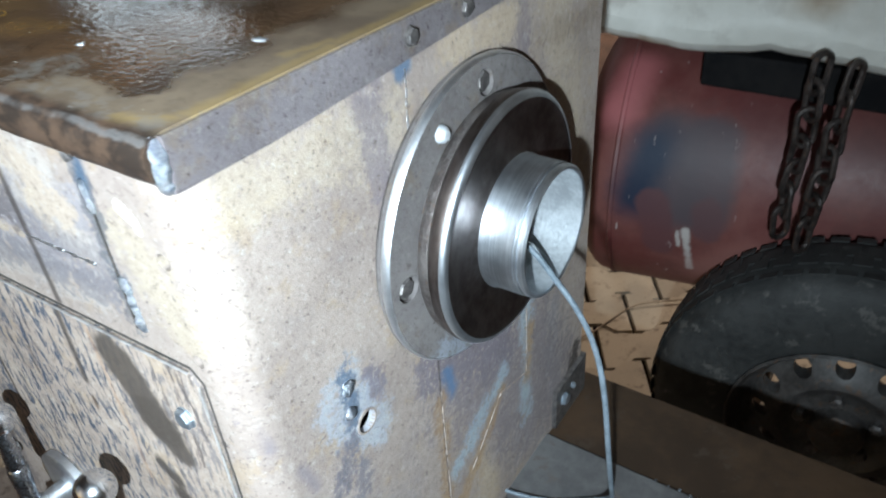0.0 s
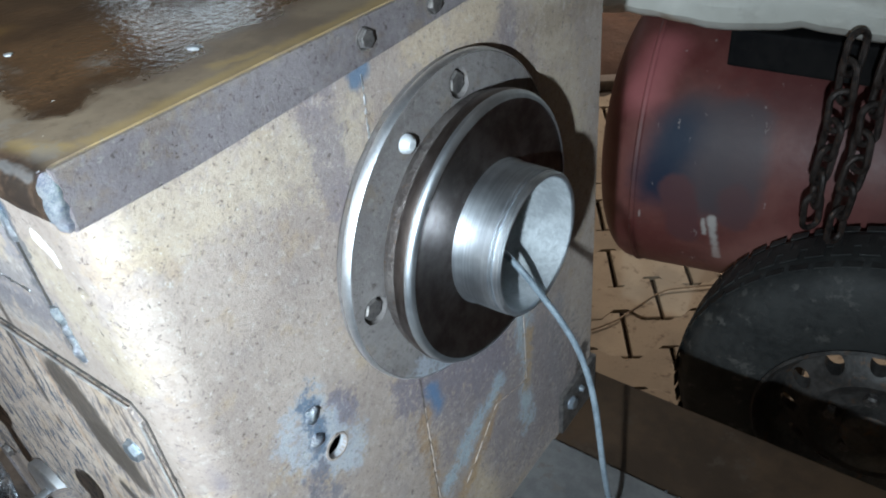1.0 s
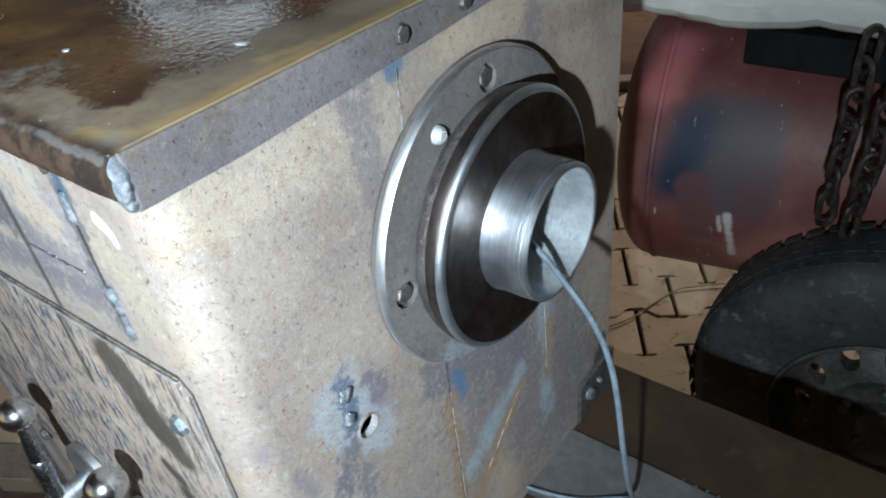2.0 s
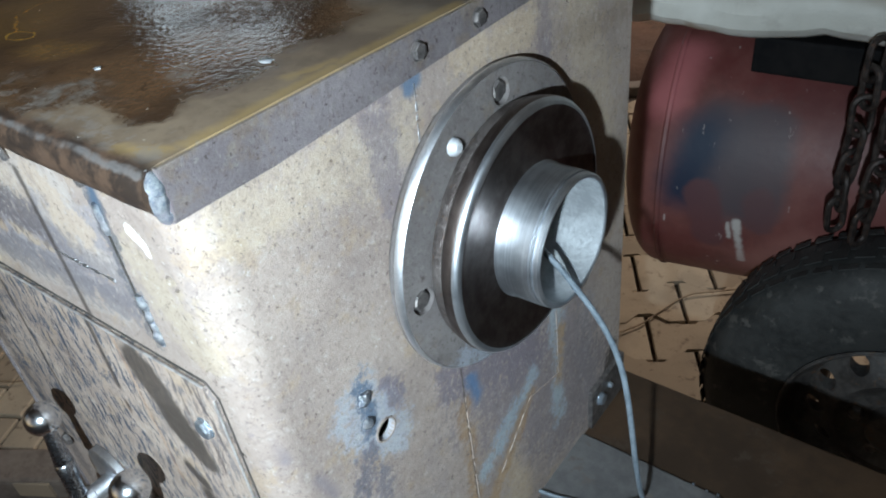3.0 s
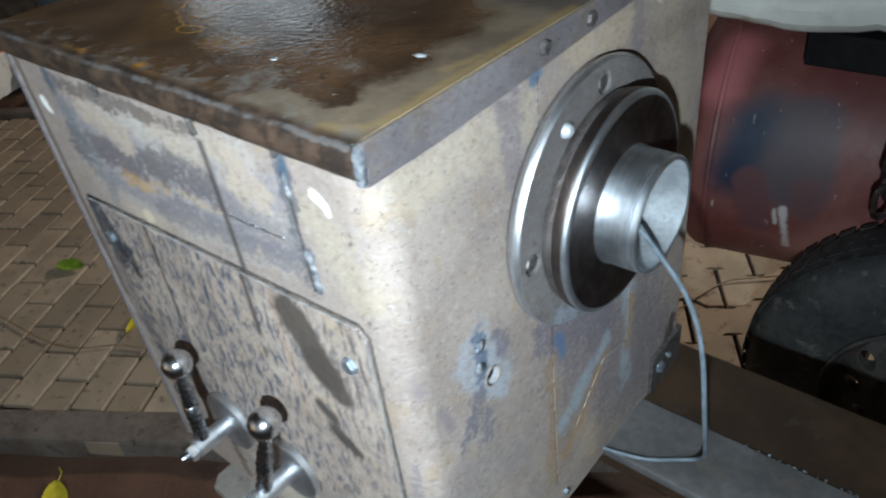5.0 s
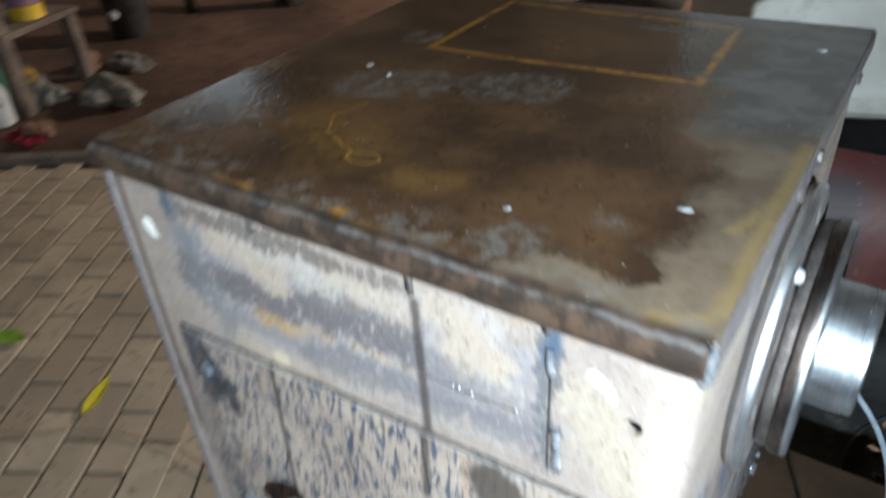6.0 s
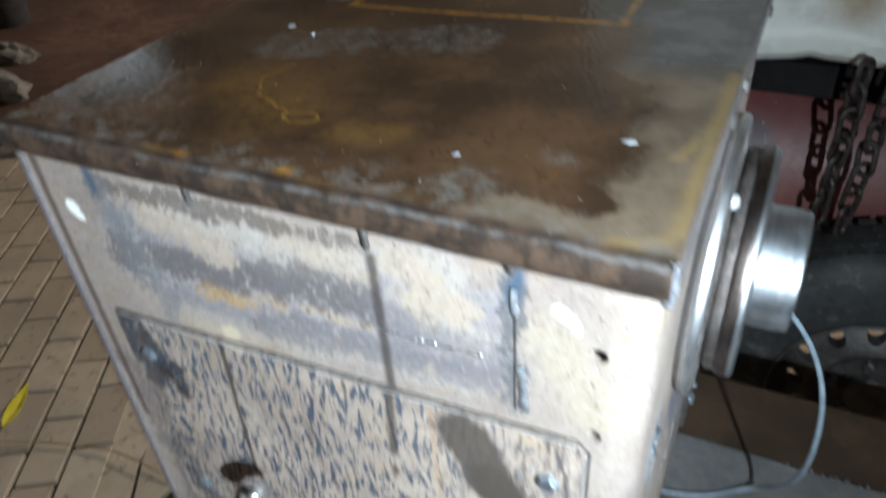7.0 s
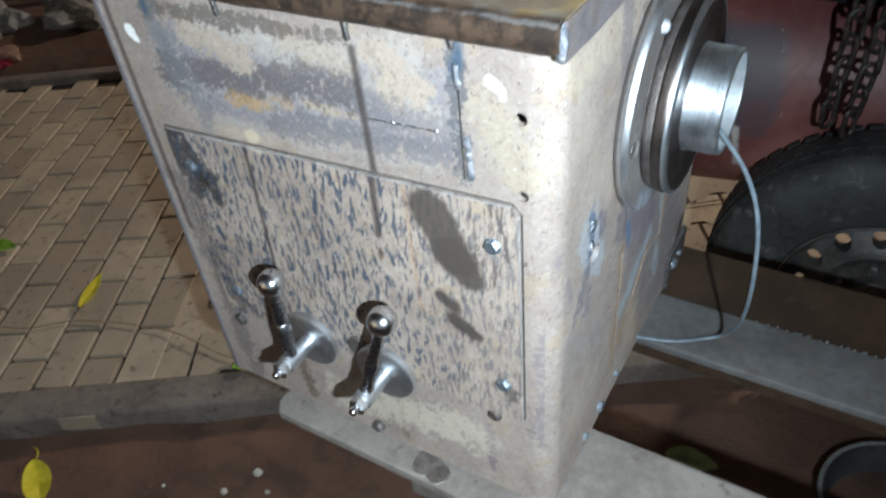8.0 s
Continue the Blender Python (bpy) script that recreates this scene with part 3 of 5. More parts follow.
def ground_sheet():
    """Trodden earth, lower and darker beside the machine, one sheet to beyond the walls."""
    bm = bmesh.new()
    xs = sorted({round(-60 + 8 * i, 3) for i in range(16)} | {round(-7 + 0.14 * i, 3) for i in range(79)})
    ys = sorted({round(-60 + 8 * i, 3) for i in range(16)} | {round(-2 + 0.14 * i, 3) for i in range(79)})
    grid = []
    for y in ys:
        row = []
        for x in xs:
            p = Vector((x, y, 0))
            v = p.dot(V)
            h = 0.03 * noise.noise(p * 1.1) + 0.012 * noise.noise(p * 4.3)
            inside = min(1.0, max(0.0, min((v - PATH_NEAR + 0.16) / 0.05, (PATH_FAR + 0.12 - v) / 0.05)))
            base = -0.05 if v < PATH_NEAR else 0.02 + 0.05 * min(1.0, max(0.0, v - PATH_FAR))
            row.append(bm.verts.new((x, y, (base + h) * (1 - inside) - 0.075 * inside)))
        grid.append(row)
    for a, b in zip(grid, grid[1:]):
        for i in range(len(xs) - 1):
            bm.faces.new((a[i], a[i + 1], b[i + 1], b[i]))
    return part("ground", bm, red_soil, None, smooth=True)


tagged(ground_sheet(), "bare reddish brown trodden earth", "ground", kind="structure")

concrete = plain("old_concrete", (0.115, 0.09, 0.075), (0.20, 0.165, 0.14), 6, (0.75, 0.9), 0, 0.004, speck=(0.08, 0.06, 0.05))
wall_paint = plain("dim_wall", (0.15, 0.135, 0.115), (0.22, 0.20, 0.17), 1.2, (0.8, 0.9), 0, 0.004)


def uv_block(u0, u1, v0, v1, z0, z1, bevel=0.01):
    bm = block(u0, u1, v0, v1, z0, z1, bevel)
    bm.transform(Matrix.Rotation(ANG, 4, "Z"))
    return bm


kerb = part("kerb", uv_block(-6.0, 3.4, PATH_NEAR - 0.115, PATH_NEAR - 0.004, -0.12, 0.006, 0.012), concrete)
tagged(kerb, "rough dirty concrete edging of the paved path", "kerb", kind="structure")
kerb = part("kerb", uv_block(-6.0, 3.4, PATH_FAR + 0.004, PATH_FAR + 0.085, -0.12, 0.03, 0.014), concrete)
tagged(kerb, "rough dirty concrete edging of the paved path", "kerb", kind="structure")

# unseen walls and roof, added to keep sky out of the lid; open towards the street behind the walk
wall = part("wall_left", block(-7.0, -6.8, -4.0, 3.75, -0.1, 4.2), wall_paint)
block(-7.0, -6.8, 5.35, 9.0, -0.1, 4.2, bm=(b := bmesh.new()))
block(-7.0, -6.8, 3.75, 5.35, -0.1, 2.95, bm=b)
block(-7.0, -6.8, 3.75, 5.35, 3.85, 4.2, bm=b)
tagged(wall, "unseen plain yard wall, added to shut out the sky", "wall", kind="structure")
tagged(part("wall_left", b, wall_paint), "unseen plain yard wall around an opening, added to shut out the sky", "wall", kind="structure")
tagged(part("wall_back", block(-6.8, 5.0, 8.8, 9.0, -0.1, 4.2), wall_paint), "unseen plain yard wall, added to shut out the sky", "wall", kind="structure")
tagged(part("wall_right", block(5.0, 5.2, -4.0, 9.0, -0.1, 4.2), wall_paint), "unseen plain yard wall, added to shut out the sky", "wall", kind="structure")
tagged(part("ceiling", block(-7.0, 5.2, -4.0, 9.0, 4.2, 4.3), wall_paint), "unseen roof over the yard, added to shut out the sky", "ceiling", kind="structure")


# ---- the machine housing ----
housing = thing("machine_housing", (-0.2575, 0.26, 0.70), "welded rusty steel gearbox housing with an oily lid, on two beams", "gearbox housing")
WX, DY, ZB, ZT = -0.515, 0.512, 0.705, 1.306


def shell():
    """Bent sheet: tap side and flange side in one, with a rounded corner, and two plain sides behind."""
    r, outer = 0.026, []
    outer.append((WX, 0.0))
    for i in range(9):
        a = -math.pi / 2 + i * math.pi / 16
        outer.append((-r + r * math.cos(a), r + r * math.sin(a)))
    outer += [(0.0, DY), (WX, DY)]
    bm = bmesh.new()
    t = 0.006
    cx, cy = WX / 2, DY / 2
    inner = [(x - t * (1 if x > cx else -1), y - t * (1 if y > cy else -1)) for x, y in outer]
    loops = [[bm.verts.new((x, y, z)) for x, y in line] for line, z in ((outer, ZB), (outer, ZT), (inner, ZT), (inner, ZB))]
    n = len(outer)
    for a, b in zip(loops, loops[1:] + loops[:1]):
        for i in range(n):
            bm.faces.new((a[i], a[(i + 1) % n], b[(i + 1) % n], b[i]))
    return bm


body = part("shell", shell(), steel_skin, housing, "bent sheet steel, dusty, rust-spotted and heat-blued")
holes = bmesh.new()
for x, z, r in ((-0.032, 1.234, 0.0058), (-0.031, 1.161, 0.0052), (-0.0305, 1.087, 0.0028)):
    lathe([(0, -0.02), (r, -0.02), (r, 0.02), (0, 0.02)], facing((x, 0, z), (0, -1, 0)), 20, holes)
for y, z, r in ((0.100, 1.033, 0.0098), (0.391, 1.282, 0.0065)):
    lathe([(0, -0.02), (r, -0.02), (r, 0.02), (0, 0.02)], facing((0, y, z), (1, 0, 0)), 20, holes)
cut(body, holes)
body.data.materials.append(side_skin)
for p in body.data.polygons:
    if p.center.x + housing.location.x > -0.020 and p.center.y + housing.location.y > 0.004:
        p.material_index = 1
for p in body.data.polygons:
    p.use_smooth = True
body.data.set_sharp_from_angle(angle=radians(30))
part("bottom_plate", block(WX + 0.008, -0.008, 0.008, DY - 0.008, ZB, ZB + 0.006), inside_dark, housing)
# inner tube behind the round hole
part("sleeve", lathe([(0.0098, -0.003), (0.0118, -0.003), (0.0114, 0.0006), (0.0098, 0.0008)], facing((0.0, 0.100, 1.033), (1, 0, 0)), 24, closed=True), steel_skin, housing)
# dark spacer strip along the hidden edge of the tap side
part("edge_strip", block(WX - 0.003, WX + 0.004, -0.0025, 0.006, ZB, ZT - 0.004, 0.0015), edge_steel, housing, "raw bent edge")


def lid():
    """Sheet with a rounded nose over the tap side and a square back; slightly out of square."""
    prof = [(0.50, 1.306), (0.004, 1.306), (0.003, 1.297), (-0.002, 1.294), (-0.008, 1.294), (-0.0125, 1.299), (-0.014, 1.307), (-0.0125, 1.314), (-0.008, 1.3188), (0.0, 1.3202), (0.15, 1.3200), (0.30, 1.3198), (0.50, 1.32)]
    bm = bmesh.new()
    xs = [-0.512 + 0.516 * i / 24 for i in range(25)]
    rings = []
    for x in xs:
        s = (x + 0.512) / 0.516
        ring = []
        for y, z in prof:
            yy = y if y < 0.49 else 0.500 + 0.045 * s
            dz = 0.0012 * noise.noise(Vector((x * 9, y * 9, 0.3)))
            dy = 0.0012 * noise.noise(Vector((x * 22, 4.0, z * 20))) if y < 0.002 else 0
            ring.append(bm.verts.new((x, yy + dy, z + (dz if z > 1.31 else dy * 0.8))))
        rings.append(ring)
    n = len(prof)
    for a, b in zip(rings, rings[1:]):
        for i in range(n):
            bm.faces.new((a[i], a[(i + 1) % n], b[(i + 1) % n], b[i]))
    bm.faces.new(rings[0])
    bm.faces.new(rings[-1][::-1])
    return bm


cap = part("lid", lid(), lid_skin, housing, "oily brown lid with dusty rim and rust lines", True)
side_lip = prism([(-0.004, 1.2885), (0.06, 1.2885), (0.20, 1.294), (0.30, 1.2985), (0.535, 1.302), (0.535, 1.3194), (-0.004, 1.3194)], Matrix(((0, 0, 1, 0.0005), (1, 0, 0, 0), (0, 1, 0, 0), (0, 0, 0, 1))), 0.006, 0.0016)
flank = part("lid_flange", side_lip, edge_steel, cap, "grey folded edge of the lid")
for y in (0.1875, 0.254, 0.43):
    part("bolt", hex_head((0.0065, y, 1.3075), (1, 0, 0), 0.0062, 0.0035, y * 9), dark_bolt, cap)
bead = lump((0.0022, -0.0058, 1.3105), (0.0052, 0.0056, 0.0085), 3, 0.16, 3)
joined(bead, lump((0.0026, -0.0062, 1.3015), (0.0050, 0.0054, 0.0085), 5, 0.18, 3))
joined(bead, lump((0.0026, -0.0050, 1.2940), (0.0040, 0.0044, 0.0052), 8, 0.2, 3))
part("weld_bead", bead, weld_metal, cap, "shiny corner weld", True)
# dried drops of pale paint on the oily top
for x, y, r, seed in ((-0.049, 0.113, 0.0055, 2), (-0.406, 0.239, 0.0042, 4), (-0.150, 0.060, 0.0030, 6), (-0.030, 0.455, 0.0045, 9), (-0.372, 0.225, 0.0022, 12)):
    part("paint_drop", lump((x, y, 1.3202), (r, r * 0.8, 0.0011), seed, 0.5, 2), screw_zinc, cap, "dried pale paint drop", True)
# short drips hanging from the nose
for x, h in ((-0.336, 0.010), (-0.188, 0.011), (-0.088, 0.003)):
    part("rust_drip", tube([(x, -0.003, 1.296), (x + 0.0005, -0.0035, 1.291 - h * 0.5), (x, -0.002, 1.288 - h)], 0.003, 8, radii=[0.0035, 0.0022, 0.0026]), dark_bolt, cap)


def run_of_weld(points, r, name, parent, material=weld_metal, step=0.004, seed=0):
    """One rippled bead laid along a line."""
    pts = [Vector(p) for p in points]
    line, radii = [], []
    for a, b in zip(pts, pts[1:]):
        n = max(2, int((b - a).length / step))
        for s in range(n):
            line.append(a.lerp(b, s / n) + Vector((random.uniform(-1, 1), random.uniform(-1, 1), random.uniform(-1, 1))) * r * 0.25)
            radii.append(r * random.uniform(0.65, 1.15))
    line.append(pts[-1])
    radii.append(r * 0.5)
    return part(name, tube(line, r, 10, steps=3, radii=radii), material, parent, smooth=True)


run_of_weld([(-0.087, -0.0002, 1.272), (-0.087, -0.0002, 1.250)], 0.0032, "weld_bead", housing, seed=5)
run_of_weld([(-0.082, -0.0002, 1.205), (-0.078, -0.0002, 1.165)], 0.0034, "weld_bead", housing, seed=25)
run_of_weld([(-0.19, 0.001, 1.203), (-0.107, 0.001, 1.206)], 0.0016, "weld_bead", housing, bright_steel, 0.002, 45)
for y, z, r in ((0.0860, 1.0800, 0.0062), (0.0845, 1.0560, 0.0058)):
    part("weld_bead", lump((0.0005, y, z), (0.0032, r, r * 1.05), y * 90 + z, 0.45, 3), weld_metal, housing, "shiny weld dab", True)
run_of_weld([(-0.0008, 0.187, 1.285), (-0.0008, 0.184, 1.235)], 0.0012, "weld_bead", housing, bright_steel, 0.002, 85)
run_of_weld([(-0.001, 0.197, 0.98), (-0.001, 0.200, 0.78)], 0.0017, "weld_bead", housing, steel_skin, 0.004, 105)
run_of_weld([(-0.001, 0.357, 0.99), (-0.001, 0.36, 0.87), (-0.001, 0.30, 0.885), (-0.001, 0.235, 0.82)], 0.0018, "weld_bead", housing, steel_skin, 0.005, 205)
seam = part("seam", block(-0.0865, -0.0855, -0.0012, 0.001, 1.165, 1.255), inside_dark, housing)


def cover():
    out = [(-0.475, 1.131), (-0.474, 0.850), (-0.036, 0.857), (-0.0335, 0.862), (-0.0335, 1.141), (-0.041, 1.1495)]
    return prism([(x, z) for x, z in out], Matrix(((1, 0, 0, 0), (0, 0, -1, -0.0004), (0, 1, 0, 0), (0, 0, 0, 1))), 0.0036, 0.0007)


edge_light = plain("edge_light_line", (0.30, 0.28, 0.27), (0.60, 0.58, 0.56), 90, (0.4, 0.6), 0.5, 0.0004)
plate = part("cover_plate", cover(), cover_skin, housing, "cover sheet with blue mill-scale streaks and dark blots")
# pale lines that put the highlight on the plate's top and right edges
rim = bmesh.new()
tube([(-0.475, -0.0036, 1.131), (-0.041, -0.0036, 1.1495)], 0.0009, 6, rim, 20)
tube([(-0.0335, -0.0036, 1.141), (-0.0335, -0.0036, 0.862)], 0.0008, 6, rim, 20)
part("edge_highlight", rim, edge_light, plate, "pale line for the light caught on the edge")
# thin dark line for the shade beside the plate's edge; no real opening
shade_line = bmesh.new()
for a, b in (((-0.476, 1.1325), (-0.0412, 1.1511)), ((-0.0412, 1.1511), (-0.0320, 1.1415)), ((-0.0320, 1.1415), (-0.0322, 0.862))):
    tube([(a[0], -0.0004, a[1]), (b[0], -0.0004, b[1])], 0.0008, 6, shade_line, 4)
part("gap", shade_line, inside_dark, plate, "dark line standing in for the shade round the cover")
for x, z, m in ((-0.45, 1.087, zinc), (-0.060, 1.101, zinc), (-0.055, 0.912, zinc), (-0.446, 0.893, zinc), (-0.458, 0.835, dark_bolt)):
    part("bolt", hex_head((x, -0.004, z), (0, -1, 0), 0.0078, 0.0048, x * 31), m, plate)
part("bolt", hex_head((-0.070, -0.0002, 0.848), (0, -1, 0), 0.0078, 0.0045, 0.4), dull_steel, housing)
part("bolt", hex_head((-0.249, -0.0002, 0.722), (0, -1, 0), 0.008, 0.008, 0.2), dark_bolt, housing)
part("plug", lathe([(0, 0.0046), (0.0145, 0.0046), (0.0155, 0.0035), (0.0155, 0)], facing((-0.251, -0.0036, 0.880), (0, -1, 0)), 28), dull_steel, plate, "round grey plug", True)
# lug and bolts at the foot of the flange side
part("lug", block(-0.004, 0.006, 0.43, 0.52, 0.708, 0.775, 0.003), dark_bolt, housing, "dark angle lug")
part("bolt", hex_head((0.006, 0.452, 0.748), (1, 0, 0), 0.0085, 0.006, 0.4), zinc, housing)
part("bolt", hex_head((0.006, 0.476, 0.752), (1, 0, 0), 0.004, 0.005, 0.1), zinc, housing)
part("bolt", hex_head((0.0, 0.155, 0.728), (1, 0, 0), 0.0075, 0.006, 0.4), zinc, housing)
part("bolt", hex_head((0.0, 0.105, 0.722), (1, 0, 0), 0.005, 0.005, 0.4), zinc, housing)
part("bolt", hex_head((0.0, 0.215, 0.730), (1, 0, 0), 0.005, 0.005, 0.4), zinc, housing)

# ---- spindle flange on the housing's side ----
FY, FZ = 0.2555, 1.1425
ax = facing((0, FY, FZ), (1, 0, 0))
flange = thing("spindle_flange", (0.0, FY, FZ), "turned steel pipe flange bolted to the side of the housing", "pipe flange")
ring = part("flange_plate", lathe([(0.06, 0.0005), (0.1240, 0.0005), (0.1280, 0.005), (0.1284, 0.0130), (0.1264, 0.0155), (0.1105, 0.0162), (0.1065, 0.0172), (0.06, 0.0172)], ax, 96, closed=True), flange_steel, flange, "pitted grey flange ring", True)
BOLTS = [(radians(a), r) for a, r in ((87, 0.1100), (184, 0.1085), (-92, 0.1085), (4, 0.1085))]
bores = bmesh.new()
for a, r in BOLTS:
    lathe([(0, -0.012), (0.0108, -0.012), (0.0108, 0.012), (0, 0.012)], facing((0.016, FY + r * math.cos(a), FZ + r * math.sin(a)), (1, 0, 0)), 24, bores)
cut(ring, bores)
ring.data.set_sharp_from_angle(angle=radians(38))
for a, r in BOLTS:
    part("bolt", hex_head((0.0055, FY + r * math.cos(a), FZ + r * math.sin(a)), (1, 0, 0), 0.0088, 0.010, a), dark_bolt, flange)
for a, r in ((radians(121), 0.1095), (radians(20), 0.121)):
    part("screw", lathe([(0, 0.006), (0.0036, 0.0058), (0.0062, 0.0034), (0.0068, 0)], facing((0.0168, FY + r * math.cos(a), FZ + r * math.sin(a)), (1, 0, 0)), 20), screw_zinc, flange, "small bright screw", True)
part("boss", lathe([(0.055, 0.0165), (0.0968, 0.0165), (0.0972, 0.0192), (0.1003, 0.0204), (0.1018, 0.024), (0.1010, 0.0285), (0.0965, 0.0315), (0.055, 0.0315)], ax, 96, closed=True), boss_steel, flange, "brown scaled boss", True)
part("collar_disc", lathe([(0.052, 0.030), (0.1005, 0.0285), (0.1036, 0.0312), (0.1045, 0.036), (0.1043, 0.0395), (0.1026, 0.0430), (0.0990, 0.0448), (0.0935, 0.0440), (0.0760, 0.0415), (0.0640, 0.0418), (0.052, 0.0440)], ax, 128, closed=True), disc_steel, flange, "dark turned disc with a bright rim", True)
part("bright_rim", lathe([(0.1040, 0.0398), (0.1042, 0.0414), (0.1031, 0.0434), (0.1011, 0.0448), (0.0988, 0.0453), (0.1005, 0.0425)], ax, 128, closed=True), pipe_steel, flange, "worn bright edge", True)
part("worn_edge", lathe([(0.1269, 0.0154), (0.1286, 0.0132), (0.1289, 0.0095), (0.1283, 0.0088), (0.1281, 0.0130)], ax, 96, closed=True), bright_steel, flange, "worn bright edge of the flange", True)
nipple = part("pipe", lathe([(0.0500, 0.0), (0.0500, 0.0798), (0.0508, 0.0805), (0.0524, 0.0805), (0.0540, 0.0790), (0.0541, 0.0757), (0.0531, 0.0751), (0.0531, 0.0744), (0.0546, 0.0738), (0.0546, 0.0722), (0.0539, 0.0717), (0.0547, 0.0711), (0.0548, 0.0470), (0.0560, 0.0440), (0.0560, 0.0405)], ax, 96), pipe_steel, flange, "bright turned pipe stub with a chamfered mouth", True)
part("lining", lathe([(0.0497, 0.0790), (0.0493, 0.0), (0.0493, -0.10)], ax, 64), pipe_lining, flange, "pale inside of the pipe", True)

cable = tagged(part("cable", tube([(0.010, 0.235, 1.165), (0.040, 0.243, 1.145), (0.064, 0.250, 1.122), (0.082, 0.254, 1.098), (0.098, 0.256, 1.077), (0.112, 0.257, 1.053), (0.123, 0.255, 1.028), (0.131, 0.252, 1.000), (0.136, 0.252, 0.965), (0.139, 0.258, 0.916), (0.138, 0.275, 0.86), (0.131, 0.305, 0.80), (0.118, 0.340, 0.748), (0.105, 0.352, 0.722), (0.085, 0.345, 0.7145), (0.055, 0.325, 0.7145), (0.015, 0.312, 0.7145), (-0.03, 0.306, 0.7145), (-0.10, 0.300, 0.7145)], 0.0026, 10), cable_grey, None, smooth=True),
               "thin blue-grey cable hanging out of the pipe onto the beam", "cable")


# ---- gear levers ----
def gear_lever(x, z, ball):
    lever = thing("gear_lever", (x, -0.004, z), "polished steel ball-handled gear lever on a round base", "gear lever", "gear levers on the cover plate")
    out = (0, -1, 0)
    base = facing((x, -0.0040, z), out)
    part("base_disc", lathe([(0, 0), (0.0385, 0), (0.0405, 0.0015), (0.0405, 0.0085), (0.0380, 0.0105), (0.013, 0.0112), (0, 0.0112)], base, 64), bright_steel, lever, "turned bright disc", True)
    part("shaft", lathe([(0.0105, 0.010), (0.0105, 0.030), (0.0120, 0.031), (0.0120, 0.055), (0.0100, 0.057), (0, 0.057)], base, 32), bright_steel, lever, "", True)
    part("nut", lathe([(0.0, 0.0565), (0.0108, 0.0565), (0.0115, 0.058), (0.0115, 0.066), (0.0098, 0.068), (0, 0.068)], base @ Matrix.Rotation(0.3, 4, "Z"), 6), chrome, lever)
    part("stud", lathe([(0.0055, 0.067), (0.0055, 0.0735), (0.0045, 0.0755), (0, 0.0755)], base, 20), chrome, lever, "", True)
    root = Vector((x, -0.0475, z + 0.009))
    b = Vector(ball)
    d = (b - root).normalized()
    n = (b - root).length
    part("arm", lathe([(0.0088, 0), (0.0092, 0.006), (0.0080, 0.012), (0.0088, n * 0.28), (0.0094, n * 0.45), (0.0080, n * 0.47), (0.0085, n * 0.50), (0.0066, n * 0.75), (0.0060, n - 0.014), (0.0065, n - 0.008)], facing(root, d), 28), lever_steel, lever, "darker waisted arm", True)
    part("ball", lathe([(0, -0.0168)] + [(0.0168 * math.cos(a), 0.0168 * math.sin(a)) for a in [radians(-80 + 10 * i) for i in range(16)]] + [(0.0052, 0.0160), (0, 0.0157)], facing(b, d), 40), chrome, lever, "mirror-bright ball", True)
    return lever


gear_lever(-0.326, 0.862, (-0.333, -0.037, 0.977))
gear_lever(-0.212, 0.858, (-0.178, -0.037, 0.983))

# ---- beams under the housing ----
near = thing("steel_beam", (0.6, 0.05, 0.0), "pale grey steel channel beam carrying the housing", "beam")
part("top_flange", prism([(-0.405, -0.036), (1.9, -0.036), (1.9, 0.138), (-0.36, 0.138), (-0.405, 0.10), (-0.420, 0.04), (-0.418, -0.02)], Matrix.Translation((0, 0, 0.686)), 0.014, 0.004), pale_beam, near)
part("web", block(-0.25, 1.9, 0.040, 0.052, 0.50, 0.686, 0.002), pale_beam, near)
part("leg", block(-0.14, -0.06, 0.01, 0.09, -0.08, 0.50, 0.004), pale_beam, near)
part("leg", block(1.6, 1.68, 0.0, 0.10, -0.08, 0.50, 0.004), pale_beam, near)
farb = thing("steel_beam", (0.6, 0.43, 0.0), "rust-brown and grey steel box beam beside a wheel", "beam")
part("grey_flange", block(-0.5, 1.9, 0.311, 0.418, 0.697, 0.711, 0.003), grey_beam, farb, "grey bare steel strip")
part("brown_plate", block(-0.5, 1.9, 0.4185, 0.553, 0.690, 0.706, 0.003), brown_beam, farb, "rust-brown plate")
part("front_web", block(-0.5, 1.9, 0.315, 0.325, 0.673, 0.696, 0.003), brown_beam, farb)
part("back_web", block(-0.5, 1.9, 0.52, 0.532, 0.655, 0.689, 0.003), brown_beam, farb)
part("leg", block(-0.46, -0.38, 0.38, 0.48, -0.08, 0.690, 0.004), brown_beam, farb)
part("leg", block(1.6, 1.68, 0.38, 0.48, -0.08, 0.690, 0.004), brown_beam, farb)
spl = bmesh.new()
for i in range(26):
    joined(spl, lump((0.15 + 0.012 * i + random.uniform(-0.004, 0.004), 0.4195 + random.uniform(-0.002, 0.002), 0.709), (0.004 * random.uniform(0.3, 1), 0.002, 0.0022), i, 0.4, 1))
part("weld_spatter", spl, weld_metal, farb, "bright weld spatter")["kind"] = "stuff"
part("tin_patch", lathe([(0, 0.0008), (0.018, 0.0007), (0.019, 0)], facing((-0.17, -0.012, 0.7002), (0, 0, 1)), 24), dull_steel, near, "round grey patch")
part("tin_patch", lathe([(0, 0.0012), (0.015, 0.0011), (0.016, 0)], facing((-0.150, -0.018, 0.7004), (0, 0, 1)), 24), dull_steel, near, "round grey patch")

